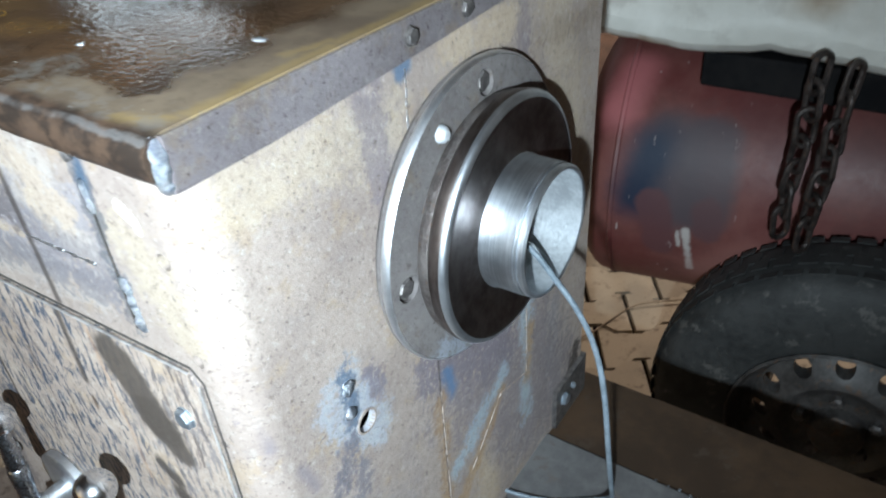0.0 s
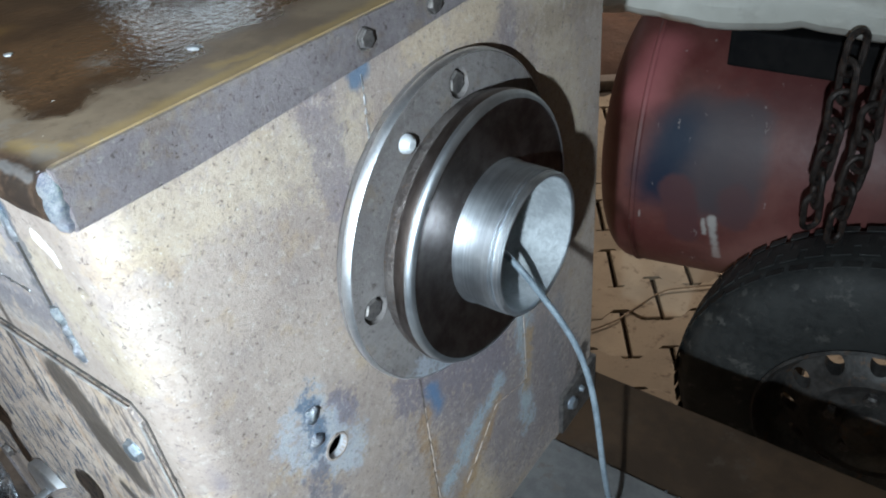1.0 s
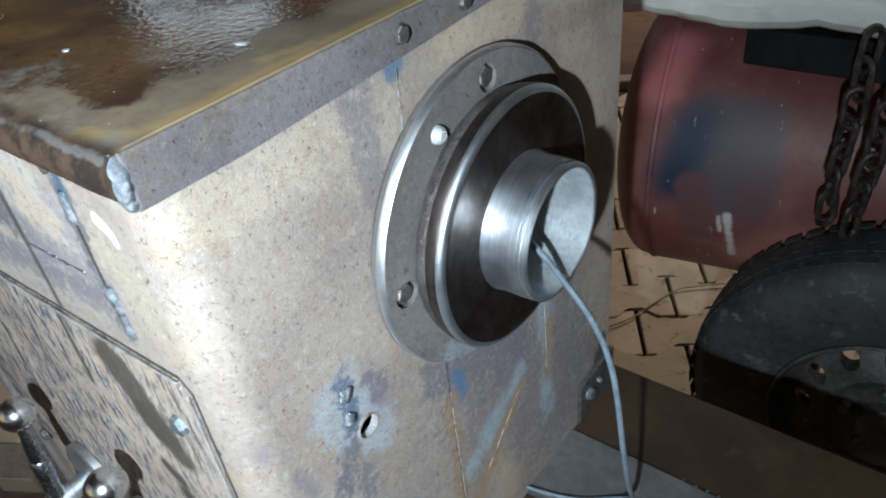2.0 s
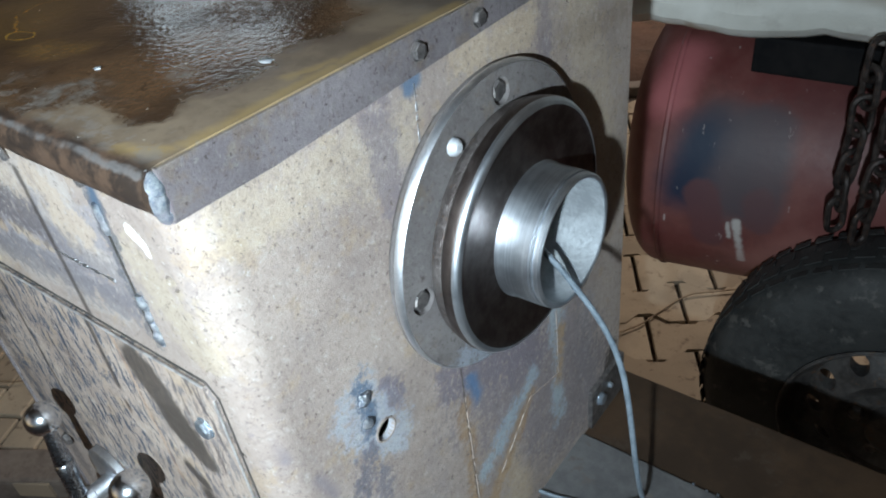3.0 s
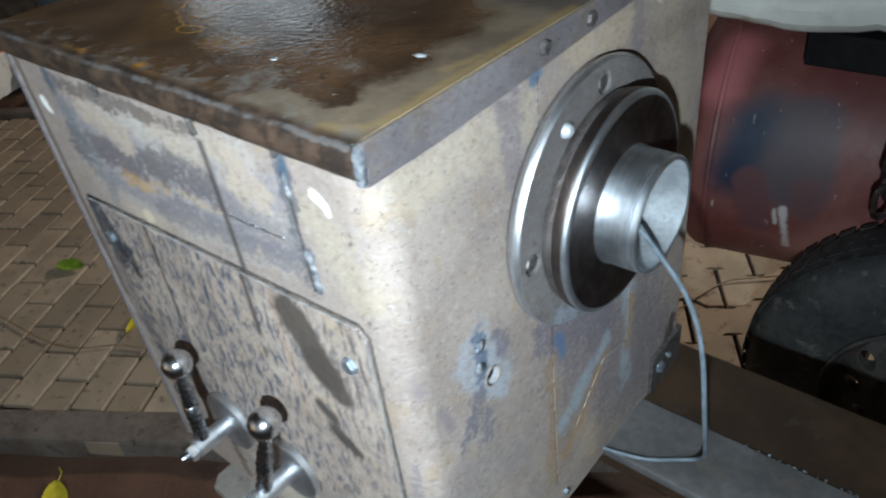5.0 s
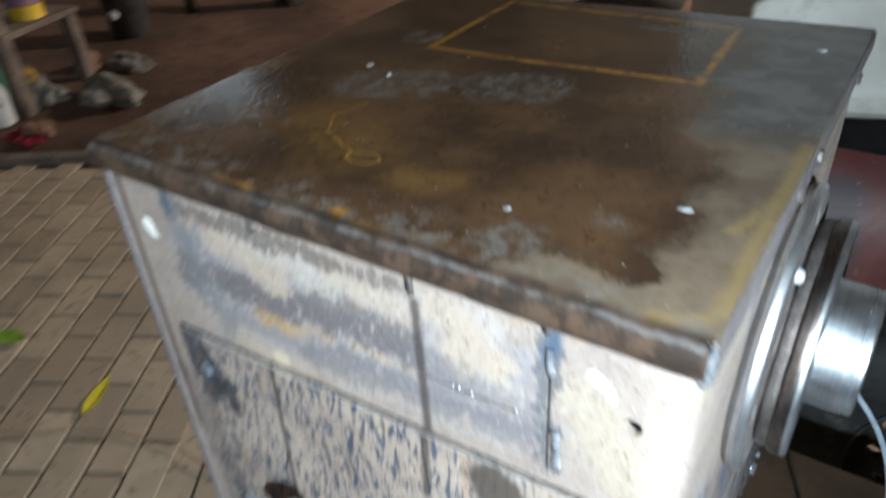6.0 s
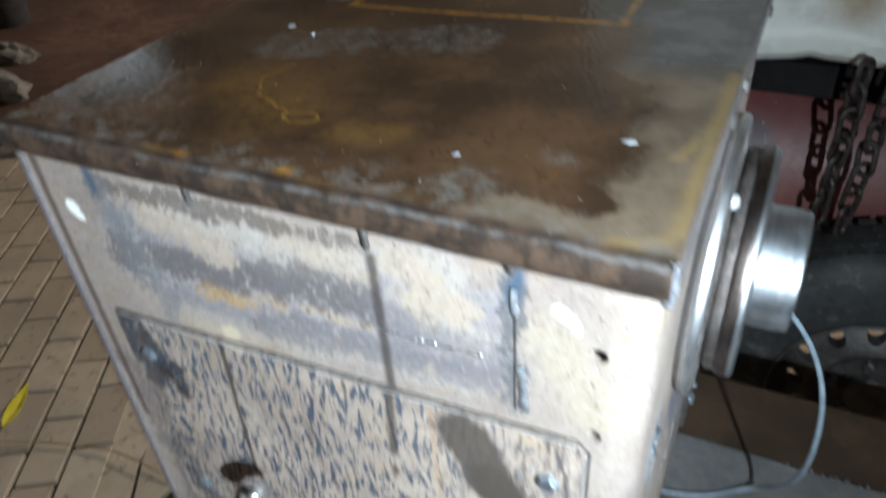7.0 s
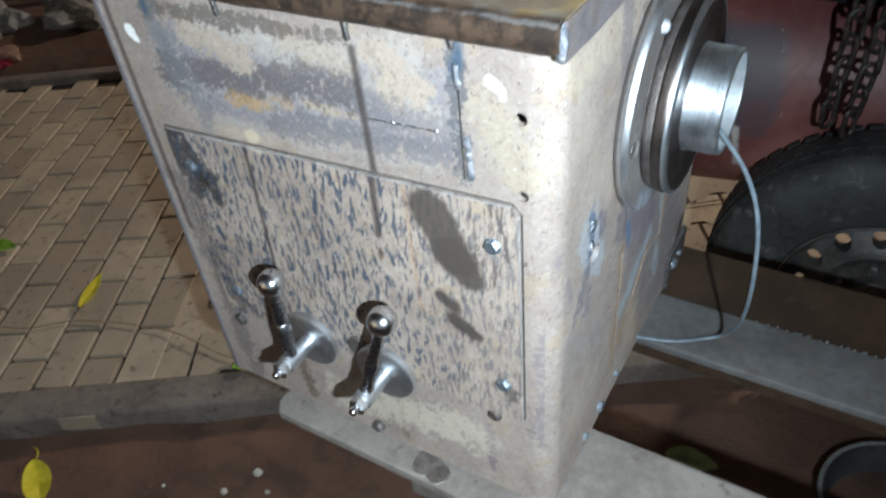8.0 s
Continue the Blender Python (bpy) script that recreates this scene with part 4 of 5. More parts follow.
# ---- trailer behind: wheel, red tank, white body, chains ----
rubber = plain("tyre_rubber", (0.017, 0.018, 0.018), (0.042, 0.043, 0.042), 9, (0.55, 0.8), 0, 0.0014, speck=(0.085, 0.082, 0.076))
rim_paint = plain("worn_rim", (0.035, 0.032, 0.031), (0.095, 0.088, 0.084), 18, (0.4, 0.6), 0.2, 0.0010, speck=(0.11, 0.068, 0.045))
WC, WR, WW = Vector((0.322, 1.045, 0.0)), 0.354, 0.18
WC.z = WR
trailer = thing("trailer", (1.0, 1.4, 0.0), "dented dirty white sheet-metal trailer with a worn tyre", "trailer")
wm = facing(WC, (0.06, -1, 0))
h = WW / 2
part("wheel", lathe([(0.190, h - 0.022), (0.200, h - 0.006), (0.225, h), (0.270, h + 0.002), (WR - 0.035, h - 0.006), (WR - 0.017, h - 0.020), (WR - 0.004, h - 0.040), (WR - 0.001, h - 0.062), (WR, 0), (WR - 0.001, -h + 0.062), (WR - 0.004, -h + 0.040), (WR - 0.017, -h + 0.02), (0.27, -h), (0.215, -h + 0.006), (0.205, -h + 0.022)], wm, 120, closed=True), rubber, trailer, "worn black tyre on a dusty steel rim", True)
wheel = bpy.data.objects["wheel"]
lugs = bmesh.new()
for row, (r0, z0, z1) in enumerate(((WR - 0.0035, h - 0.044, h - 0.026), (WR - 0.0005, h - 0.094, h - 0.058), (WR - 0.0005, -h + 0.058, -h + 0.094), (WR - 0.0035, -h + 0.026, -h + 0.044))):
    for i in range(54):
        a = 2 * math.pi * (i + 0.5 * (row % 2)) / 54
        c, s = math.cos(a), math.sin(a)
        own = block(-0.0155, 0.0155, z0, z1, 0, 0.0024, 0.0008, 1)
        own.transform(wm @ Matrix(((-s, 0, c, c * r0), (c, 0, s, s * r0), (0, 1, 0, 0), (0, 0, 0, 1))))
        joined(lugs, own)
treads = part("tread", lugs, rubber, wheel)
treads["kind"] = "stuff"
rim_ob = part("rim", lathe([(0.1934, h - 0.020), (0.1990, h - 0.004), (0.1944, h + 0.001), (0.1888, h - 0.006), (0.1841, h - 0.030), (0.1748, h - 0.050), (0.1581, h - 0.062), (0.1442, h - 0.052), (0.1163, h - 0.030), (0.1023, h - 0.026), (0.0884, h - 0.034), (0.0744, h - 0.040), (0.0279, h - 0.040), (0.0279, h - 0.052), (0.1581, h - 0.075), (0.1860, h - 0.055)], wm, 96, closed=True), rim_paint, wheel, "dusty dark steel rim", True)
bore = bmesh.new()
for i in range(12):
    a = 2 * math.pi * i / 12 + 0.12
    lathe([(0, -0.05), (0.0168, -0.05), (0.0168, 0.05), (0, 0.05)], wm @ Matrix.Translation((0.139 * math.cos(a), 0.139 * math.sin(a), h - 0.055)), 16, bore)
cut(rim_ob, bore)
rim_ob.data.set_sharp_from_angle(angle=radians(38))
part("hub_cap", lathe([(0.048, h - 0.042), (0.047, h - 0.012), (0.040, h - 0.004), (0.03, h - 0.001), (0, h - 0.001)], wm, 40), rim_paint, wheel, "dark hub", True)
for i in range(5):
    a = 2 * math.pi * i / 5 + 0.5
    part("wheel_nut", lathe([(0.0125, 0), (0.0125, 0.014), (0.009, 0.018), (0, 0.018)], wm @ Matrix.Translation((0.068 * math.cos(a), 0.068 * math.sin(a), h - 0.040)), 6), dark_bolt, wheel)


def tank_material():
    k = Nodes("worn_red_paint")
    co = k.place
    wob = k.warp(k.warp(co, 9, 0.035), 40, 0.014)
    big, fine = k.noise(co, 6, 5, 0.65), k.noise(co, 60, 5, 0.7)
    c = k.mix(k.span(big, 0.35, 0.65), (0.135, 0.034, 0.032), (0.195, 0.073, 0.063))
    c = k.mix(k.math("MULTIPLY", k.span(k.noise(co, 14, 5, 0.7), 0.5, 0.62), 0.5), c, (0.13, 0.05, 0.045))
    for a, b, r, s, col, much in (((-0.195, 1.205, 0.909), (-0.21, 1.13, 0.842), 0.038, 0.030, (0.46, 0.15, 0.155), 0.8),
                                  ((-0.31, 1.10, 0.80), (-0.30, 1.08, 0.66), 0.030, 0.030, (0.33, 0.035, 0.04), 0.6),
                                  # upper right darkened: shade of the trailer body put into the paint
                                  ((0.35, 1.16, 0.84), (0.06, 1.13, 0.90), 0.06, 0.06, (0.09, 0.05, 0.05), 0.7),
                                  ((-0.09, 1.12, 0.80), (-0.07, 1.10, 0.69), 0.062, 0.030, (0.085, 0.068, 0.076), 0.9),
                                  ((-0.02, 1.14, 0.80), (-0.01, 1.11, 0.69), 0.056, 0.018, (0.085, 0.066, 0.074), 0.9),
                                  ((-0.122, 1.109, 0.785), (-0.140, 1.075, 0.690), 0.044, 0.036, (0.010, 0.024, 0.052), 0.95),
                                  ((-0.100, 1.082, 0.68), (-0.084, 1.096, 0.590), 0.034, 0.008, (0.115, 0.050, 0.054), 0.85),
                                  ((0.000, 1.10, 0.68), (0.004, 1.102, 0.645), 0.032, 0.008, (0.115, 0.060, 0.064), 0.85),
                                  ((-0.048, 1.090, 0.625), (-0.046, 1.100, 0.590), 0.004, 0.003, (0.52, 0.49, 0.46), 0.8),
                                  ((-0.034, 1.095, 0.63), (-0.022, 1.127, 0.525), 0.008, 0.004, (0.55, 0.52, 0.49), 0.85),
                                  ((0.02, 1.13, 0.52), (0.10, 1.14, 0.58), 0.05, 0.04, (0.36, 0.165, 0.14), 0.6)):
        c = k.mix(k.math("MULTIPLY", k.stroke(wob if r > 0.02 else k.warp(co, 60, 0.01), a, b, r, s), much), c, col)
    scr = k.noise(k.vec("MULTIPLY", k.warp(co, 30, 0.02), (60, 60, 9)), 1.0, 3)
    c = k.mix(k.math("MULTIPLY", k.span(scr, 0.68, 0.74), 0.6), c, (0.5, 0.42, 0.40))
    return k.done(c, k.blend(fine, 0.38, 0.62), 0.0, k.bump(fine, 0.001, 0.4))


tank = thing("red_tank", (0.4, 1.33, 0.40), "worn dull red steel tank with grey and blue smears", "tank")
tm = facing((-0.24, 1.36, 0.655), (math.cos(0.186), math.sin(0.186), 0))
TR = 0.300
red_paint = tank_material()
part("tank_wall", lathe([(TR * 0.996, 0.0), (TR, 0.004), (TR, 1.5), (0, 1.58)], tm, 96), red_paint, tank, "", True)
part("end_cap", lathe([(0, -0.114)] + [(TR * math.sin(a), -0.114 * math.cos(a) ** 0.8) for a in [radians(8 * i) for i in range(1, 11)]] + [(TR, -0.001)], tm, 96), red_paint, tank, "dished end", True)
part("weld_ring", lathe([(TR - 0.002, -0.008), (TR + 0.003, -0.003), (TR + 0.003, 0.003), (TR - 0.002, 0.008)], tm, 96), red_paint, tank, "", True)
cradle = bmesh.new()
block(0.10, 0.16, 1.22, 1.65, 0.28, 0.42, 0.005, bm=cradle)
part("cradle", cradle, inside_dark, tank, "dark support bracket")
part("foot", block(0.10, 0.16, 1.38, 1.50, -0.08, 0.29, 0.005), inside_dark, tank)


def body_material():
    k = Nodes("dirty_white_paint")
    co = k.place
    big, mid, fine = k.noise(co, 5, 4), k.noise(co, 17, 5, 0.65), k.noise(co, 80, 5, 0.7)
    c = k.mix(k.span(big, 0.35, 0.65), (0.56, 0.55, 0.50), (0.74, 0.73, 0.68))
    c = k.mix(k.math("MULTIPLY", k.span(mid, 0.5, 0.66), 0.5), c, (0.42, 0.40, 0.36))
    wob = k.warp(co, 14, 0.06)
    for a, b, r, s in (((-0.22, 1.06, 1.02), (-0.10, 1.06, 1.015), 0.010, 0.012), ((0.08, 1.06, 1.20), (0.12, 1.06, 1.12), 0.03, 0.04)):
        c = k.mix(k.math("MULTIPLY", k.stroke(wob, a, b, r, s), 0.75), c, (0.30, 0.20, 0.11))
    return k.done(c, k.blend(fine, 0.42, 0.6), 0.0, k.bump(mid, 0.006, 0.5, k.bump(fine, 0.001, 0.3)))


def dented_panel():
    """Side wall of the trailer's body: buckled sheet with a ragged, rolled lower edge."""
    bm = bmesh.new()
    cols, rows = 90, 26
    x0, x1 = -0.33, 2.2
    front = []
    for j in range(rows + 1):
        v = j / rows
        line = []
        for i in range(cols + 1):
            x = x0 + (x1 - x0) * i / cols
            low = 1.012 + 0.010 * (x - x0) + 0.010 * noise.noise(Vector((x * 7, 0, 0))) + 0.005 * noise.noise(Vector((x * 25, 0, 4)))
            z = low + v ** 1.6 * 1.1
            roll = -0.030 * math.exp(-((z - low - 0.016) / 0.016) ** 2)
            y = 1.075 + roll + 0.020 * noise.noise(Vector((x * 4.5, 3, z * 5))) + 0.006 * noise.noise(Vector((x * 16, 3, z * 16)))
            line.append(bm.verts.new((x, y, z)))
        front.append(line)
    back = [[bm.verts.new((v.co.x, 1.14, v.co.z)) for v in front[j]] for j in (0, rows)]
    for a, b in zip(front, front[1:]):
        for i in range(cols):
            bm.faces.new((a[i], a[i + 1], b[i + 1], b[i]))
    for i in range(cols):
        bm.faces.new((front[0][i], back[0][i], back[0][i + 1], front[0][i + 1]))
        bm.faces.new((front[-1][i], front[-1][i + 1], back[1][i + 1], back[1][i]))
        bm.faces.new((back[0][i], back[1][i], back[1][i + 1], back[0][i + 1]))
    left = [front[j][0] for j in range(rows + 1)]
    bm.faces.new(left + [back[1][0], back[0][0]])
    return bm


part("side_wall", dented_panel(), body_material(), trailer, "buckled dirty white sheet", True)
chassis_black = plain("chassis_black", (0.006, 0.006, 0.007), (0.014, 0.013, 0.013), 9, (0.7, 0.9))
chassis_black.node_tree.nodes["Principled BSDF"].inputs["Specular IOR Level"].default_value = 0.1
part("floor", block(-0.30, 2.2, 1.141, 2.6, 1.00, 1.06, 0.01), chassis_black, trailer, "dark underside")
part("chassis_rail", block(-0.05, 2.2, 1.10, 1.22, 0.935, 0.999, 0.006), chassis_black, trailer, "dark chassis rail")
part("chassis_rail", block(-0.05, 2.2, 1.50, 1.62, 0.945, 0.999, 0.006), chassis_black, trailer, "dark chassis rail")

chain_iron = plain("chain_iron", (0.022, 0.018, 0.017), (0.085, 0.068, 0.062), 60, (0.32, 0.55), 0.55, 0.0008, speck=(0.11, 0.062, 0.042))


def link_mesh():
    """One long link: a bar bent round two half circles."""
    L, R, r, pts = 0.0175, 0.0145, 0.0052, []
    for i in range(9):
        a = math.pi * i / 8
        pts.append((R * math.cos(a), 0, L + R * math.sin(a)))
    for i in range(9):
        a = math.pi + math.pi * i / 8
        pts.append((R * math.cos(a), 0, -L + R * math.sin(a)))
    bm = bmesh.new()
    rings = []
    n = len(pts)
    for i, p in enumerate(pts):
        d = (Vector(pts[(i + 1) % n]) - Vector(pts[i - 1])).normalized()
        side = Vector((0, 1, 0))
        up = d.cross(side)
        rings.append([bm.verts.new(Vector(p) + r * (math.cos(k * math.pi / 4) * side + math.sin(k * math.pi / 4) * up)) for k in range(8)])
    for i in range(n):
        a, b = rings[i], rings[(i + 1) % n]
        for k in range(8):
            bm.faces.new((a[k], a[(k + 1) % 8], b[(k + 1) % 8], b[k]))
    return bm


def hanging_chain(x, y, top, count, lean, seed):
    ch = thing("chain", (x, y, top), "dark rusty iron link chain hanging under the trailer body", "chain", "chains under the trailer body")
    first = None
    for i in range(count):
        m = Matrix.Translation((lean * i, 0.004 * math.sin(i * 1.3 + seed), -0.045 * i)) @ Matrix.Rotation(radians(45 + 90 * (i % 2) + 14 * math.sin(i * 2.1 + seed)), 4, "Z") @ Matrix.Rotation(radians(7 * math.sin(i * 1.7 + seed)), 4, "Y")
        if first is None:
            bm = link_mesh()
            bm.transform(Matrix.Translation(ch.location))
            first = part("link", bm, chain_iron, ch, "", True)
            ob = first
        else:
            ob = new("link", first.data)
            ob.parent = ch
        ob.matrix_basis = m
    return ch


hanging_chain(0.150, 1.010, 1.02, 7, -0.001, 0.3)
hanging_chain(0.197, 1.000, 1.015, 7, -0.002, 1.9)

# ---- things on the far side of the path ----
def uv(u, v, z=0.0):
    p = U * u + V * v
    return Vector((p.x, p.y, z))


stone_grey = plain("grey_stone", (0.13, 0.125, 0.115), (0.25, 0.24, 0.22), 12, (0.8, 0.95), 0, 0.004, speck=(0.10, 0.085, 0.07))
stone_red = plain("reddish_stone", (0.16, 0.085, 0.055), (0.28, 0.16, 0.11), 12, (0.8, 0.95), 0, 0.004)


def stone(p, size, seed, material, label):
    ob = part("stone", lump(p, size, seed, 0.5, 3), material, None, smooth=False)
    return tagged(ob, label, "stone", "stones beside the path")


stone((-3.78, 1.90, 0.08), (0.21, 0.13, 0.10), 1, stone_grey, "flat grey broken stone on the red earth")
stone((-4.15, 1.70, 0.08), (0.17, 0.12, 0.11), 2, stone_grey, "grey stone half sunk in the earth")
stone((-4.35, 2.15, 0.08), (0.11, 0.09, 0.09), 3, stone_red, "reddish broken brick stone on the earth")
stone((-3.80, 1.45, 0.04), (0.12, 0.07, 0.05), 4, stone_red, "reddish low stone by the kerb")
stone((-4.12, 2.30, 0.07), (0.16, 0.11, 0.08), 5, stone_grey, "flat pale grey stone on the red earth")
stone((-3.35, 2.55, 0.06), (0.05, 0.04, 0.03), 6, stone_grey, "small dark stone on the red earth")
stone((-3.00, 2.75, 0.06), (0.04, 0.03, 0.02), 7, stone_red, "small reddish stone on the earth")

bark = plain("dark_bark", (0.030, 0.026, 0.022), (0.075, 0.062, 0.05), 18, (0.85, 0.95), 0, 0.012, speck=(0.02, 0.017, 0.015))


def trunk(p, r, label, lean=0.0):
    tree = thing("tree_trunk", p, label, "tree trunk")
    p = Vector(p)
    pts = [p + Vector((lean * z, 0.02 * math.sin(z * 2), z)) for z in (-0.1, 0.08, 0.3, 0.8, 1.5, 2.4, 3.4, 4.15)]
    bm = tube(pts, r, 18, radii=[r * 1.7, r * 1.25, r * 1.05, r, r * 0.96, r * 0.9, r * 0.84, r * 0.78])
    for v in bm.verts:
        k = 1 + 0.16 * noise.noise(Vector((v.co.x * 8, v.co.y * 8, v.co.z * 1.6)))
        c = Vector((p.x + lean * (v.co.z - p.z), p.y, v.co.z))
        v.co = c + (v.co - c) * k
    part("bark", bm, bark, tree, "", True)
    return tree


trunk((-4.14, 3.78, 0.05), 0.085, "dark upright tree trunk in the red earth")
trunk((-4.75, 3.33, 0.05), 0.030, "thin dark leaning tree stem in the red earth", -0.15)

plastic_dark = plain("dark_plastic", (0.035, 0.036, 0.038), (0.075, 0.076, 0.078), 15, (0.45, 0.65), 0, 0.0005)
plastic_white = plain("white_plastic", (0.50, 0.52, 0.53), (0.68, 0.70, 0.70), 15, (0.35, 0.5), 0, 0.0004)


def bucket(p, r, height, label, material):
    b = thing("bucket", p, label, "bucket")
    part("pail", lathe([(0, 0), (r * 0.74, 0), (r * 0.76, 0.006), (r * 0.98, height), (r, height + 0.004), (r * 1.03, height), (r * 1.03, height - 0.012), (r * 0.985, height - 0.014), (r * 0.96, height), (r * 0.73, 0.012), (0, 0.012)], Matrix.Translation(p), 56), material, b, "", True)
    part("bail", tube([Vector(p) + Vector((r * 1.02 * math.cos(a), 0.25 * r - 0.06 * math.sin(a), height - 0.02 + 0.03 * math.sin(a))) for a in [math.pi * i / 10 for i in range(11)]], 0.003, 6), dark_bolt, b, "wire handle", True)
    return b


bin_ = bucket((-4.70, 2.74, 0.04), 0.16, 0.36, "dark old bucket on the red earth with a scrap in it", plastic_dark)
scrap = part("paper_scrap", lump((-4.64, 2.60, 0.25), (0.045, 0.03, 0.035), 8, 0.5, 2), plastic_white)
tagged(scrap, "crumpled white plastic scrap stuck to a bucket", "scrap")

board = part("tin_sheet", block(-2.85, -2.45, 4.85, 5.12, 0.05, 0.12, 0.008), grey_beam)
tagged(board, "grey flat tin lying on the red earth", "tin sheet")
heap = thing("scrap_tyre", (-1.75, 4.70, 0.05), "black old tyre lying on the earth", "tyre")
part("tyre", lathe([(0.20, 0.02), (0.24, 0.0), (0.32, 0.01), (0.35, 0.06), (0.35, 0.16), (0.32, 0.21), (0.24, 0.22), (0.20, 0.20), (0.22, 0.11)], Matrix.Translation((-1.75, 4.70, 0.05)), 48, closed=True), rubber, heap, "", True)

card_white = plain("carton_white", (0.56, 0.57, 0.56), (0.70, 0.71, 0.69), 8, (0.6, 0.8), 0, 0.0006, speck=(0.45, 0.44, 0.42))
card_orange = plain("carton_orange", (0.62, 0.14, 0.02), (0.75, 0.20, 0.03), 8, (0.55, 0.75), 0, 0.0005)
card_dark = plain("carton_shade_and_print", (0.03, 0.03, 0.028), (0.06, 0.06, 0.055), 8, (0.8, 0.9))


def carton():
    c = Vector((-4.34, 1.03, 0.06))
    box = thing("carton", c, "white cardboard box with an orange band, open top, on the earth", "carton")
    rot = Matrix.Translation(c) @ Matrix.Rotation(radians(26), 4, "Z")
    w, d, hgt = 0.112, 0.118, 0.36

    def put(name, bm, material, label=""):
        bm.transform(rot)
        return part(name, bm, material, box, label)

    for x0, x1, y0, y1 in ((-w, w, -d, -d + 0.006), (-w, w, d - 0.006, d), (-w, -w + 0.006, -d + 0.006, d - 0.006), (w - 0.006, w, -d + 0.006, d - 0.006)):
        put("side", block(x0, x1, y0, y1, 0, hgt, 0.0015), card_white)
    put("base", block(-w + 0.007, w - 0.007, -d + 0.007, d - 0.007, 0.004, 0.012), card_white)
    put("orange_band", block(-w - 0.002, w + 0.002, -d - 0.002, d + 0.002, 0.215, 0.305, 0.001), card_orange, "printed orange band")
    point = prism([(0.04, 0.216), (0.105, 0.185), (0.112, 0.216)], Matrix(((1, 0, 0, 0), (0, 0, -1, -d - 0.0015), (0, 1, 0, 0), (0, 0, 0, 1))), 0.0012)
    put("band_point", point, card_orange, "printed orange band")
    for i, (x0, x1, z) in enumerate(((-0.085, 0.06, 0.250), (-0.08, 0.02, 0.13), (-0.08, -0.01, 0.105))):
        put("print_bar", block(x0, x1, -d - 0.004, -d - 0.0022, z, z + (0.022 if i == 0 else 0.010)), card_dark if i == 0 else stone_grey, "unreadable print")
    # dark block gives the box's inside its shade
    put("shade_fill", block(-w + 0.01, w - 0.01, -d + 0.01, d - 0.01, 0.02, hgt - 0.05), card_dark, "dark fill for the shade inside the open box")
    return box


carton()

wood_old = plain("old_wood", (0.10, 0.075, 0.06), (0.21, 0.165, 0.135), 9, (0.7, 0.9), 0, 0.003, speck=(0.08, 0.06, 0.05))
wood_blue = plain("blue_worn_wood", (0.05, 0.11, 0.14), (0.10, 0.19, 0.23), 9, (0.6, 0.8), 0, 0.002, speck=(0.07, 0.08, 0.08))
yellow_plastic = plain("yellow_plastic", (0.62, 0.40, 0.02), (0.78, 0.52, 0.03), 8, (0.35, 0.5), 0, 0.0003)
green_plastic = plain("green_plastic", (0.02, 0.12, 0.07), (0.04, 0.20, 0.11), 8, (0.4, 0.55), 0, 0.0003)
red_cloth = plain("red_cloth", (0.40, 0.03, 0.06), (0.58, 0.06, 0.10), 20, (0.8, 0.95), 0, 0.002)
yellow_cloth = plain("yellow_cloth", (0.45, 0.36, 0.03), (0.62, 0.50, 0.05), 20, (0.8, 0.95), 0, 0.002)


def work_table():
    o = Vector((-4.565, 1.655, 0.05))
    t = thing("work_bench", o, "low rough wooden bench with worn blue and bare legs", "bench")
    rot = Matrix.Translation(o) @ Matrix.Rotation(radians(17.5), 4, "Z")
    for name, b, m, label in (("tabletop", (-0.52, 0.52, -0.30, 0.30, 0.415, 0.45), wood_old, "bare plank top"),
                              ("leg", (-0.50, -0.43, -0.29, -0.22, 0, 0.415), wood_blue, "leg with worn blue paint"), ("leg", (0.43, 0.51, -0.30, -0.22, 0, 0.90), wood_old, "tall bare post"), ("leg", (-0.50, -0.43, 0.22, 0.29, 0, 0.415), wood_old, ""), ("leg", (0.43, 0.50, 0.22, 0.29, 0, 0.415), wood_old, ""),
                              ("board", (0.22, 0.36, -0.315, -0.295, 0.03, 0.85), wood_blue, "upright blue-painted board"), ("rail", (-0.43, 0.22, -0.28, -0.25, 0.30, 0.41), wood_old, "")):
        bm = block(*b, 0.006)
        bm.transform(rot)
        part(name, bm, m, t, label)
    return t


work_table()
tin_at = Vector((-4.20, 1.82, 0.501))
tin = thing("paint_tin", tin_at, "bright yellow paint tin with a faded label on the bench", "paint tin")
part("can", lathe([(0, 0), (0.088, 0), (0.090, 0.003), (0.088, 0.008), (0.088, 0.205), (0.091, 0.210), (0.088, 0.214), (0.080, 0.212), (0.078, 0.206), (0, 0.206)], Matrix.Translation(tin_at), 48), yellow_plastic, tin, "", True)
part("label_band", lathe([(0.0886, 0.075), (0.0890, 0.076), (0.0890, 0.150), (0.0886, 0.151)], Matrix.Translation(tin_at), 48), plain("faded_label", (0.10, 0.13, 0.30), (0.50, 0.22, 0.18), 25, (0.4, 0.6)), tin, "faded blue and red label", True)


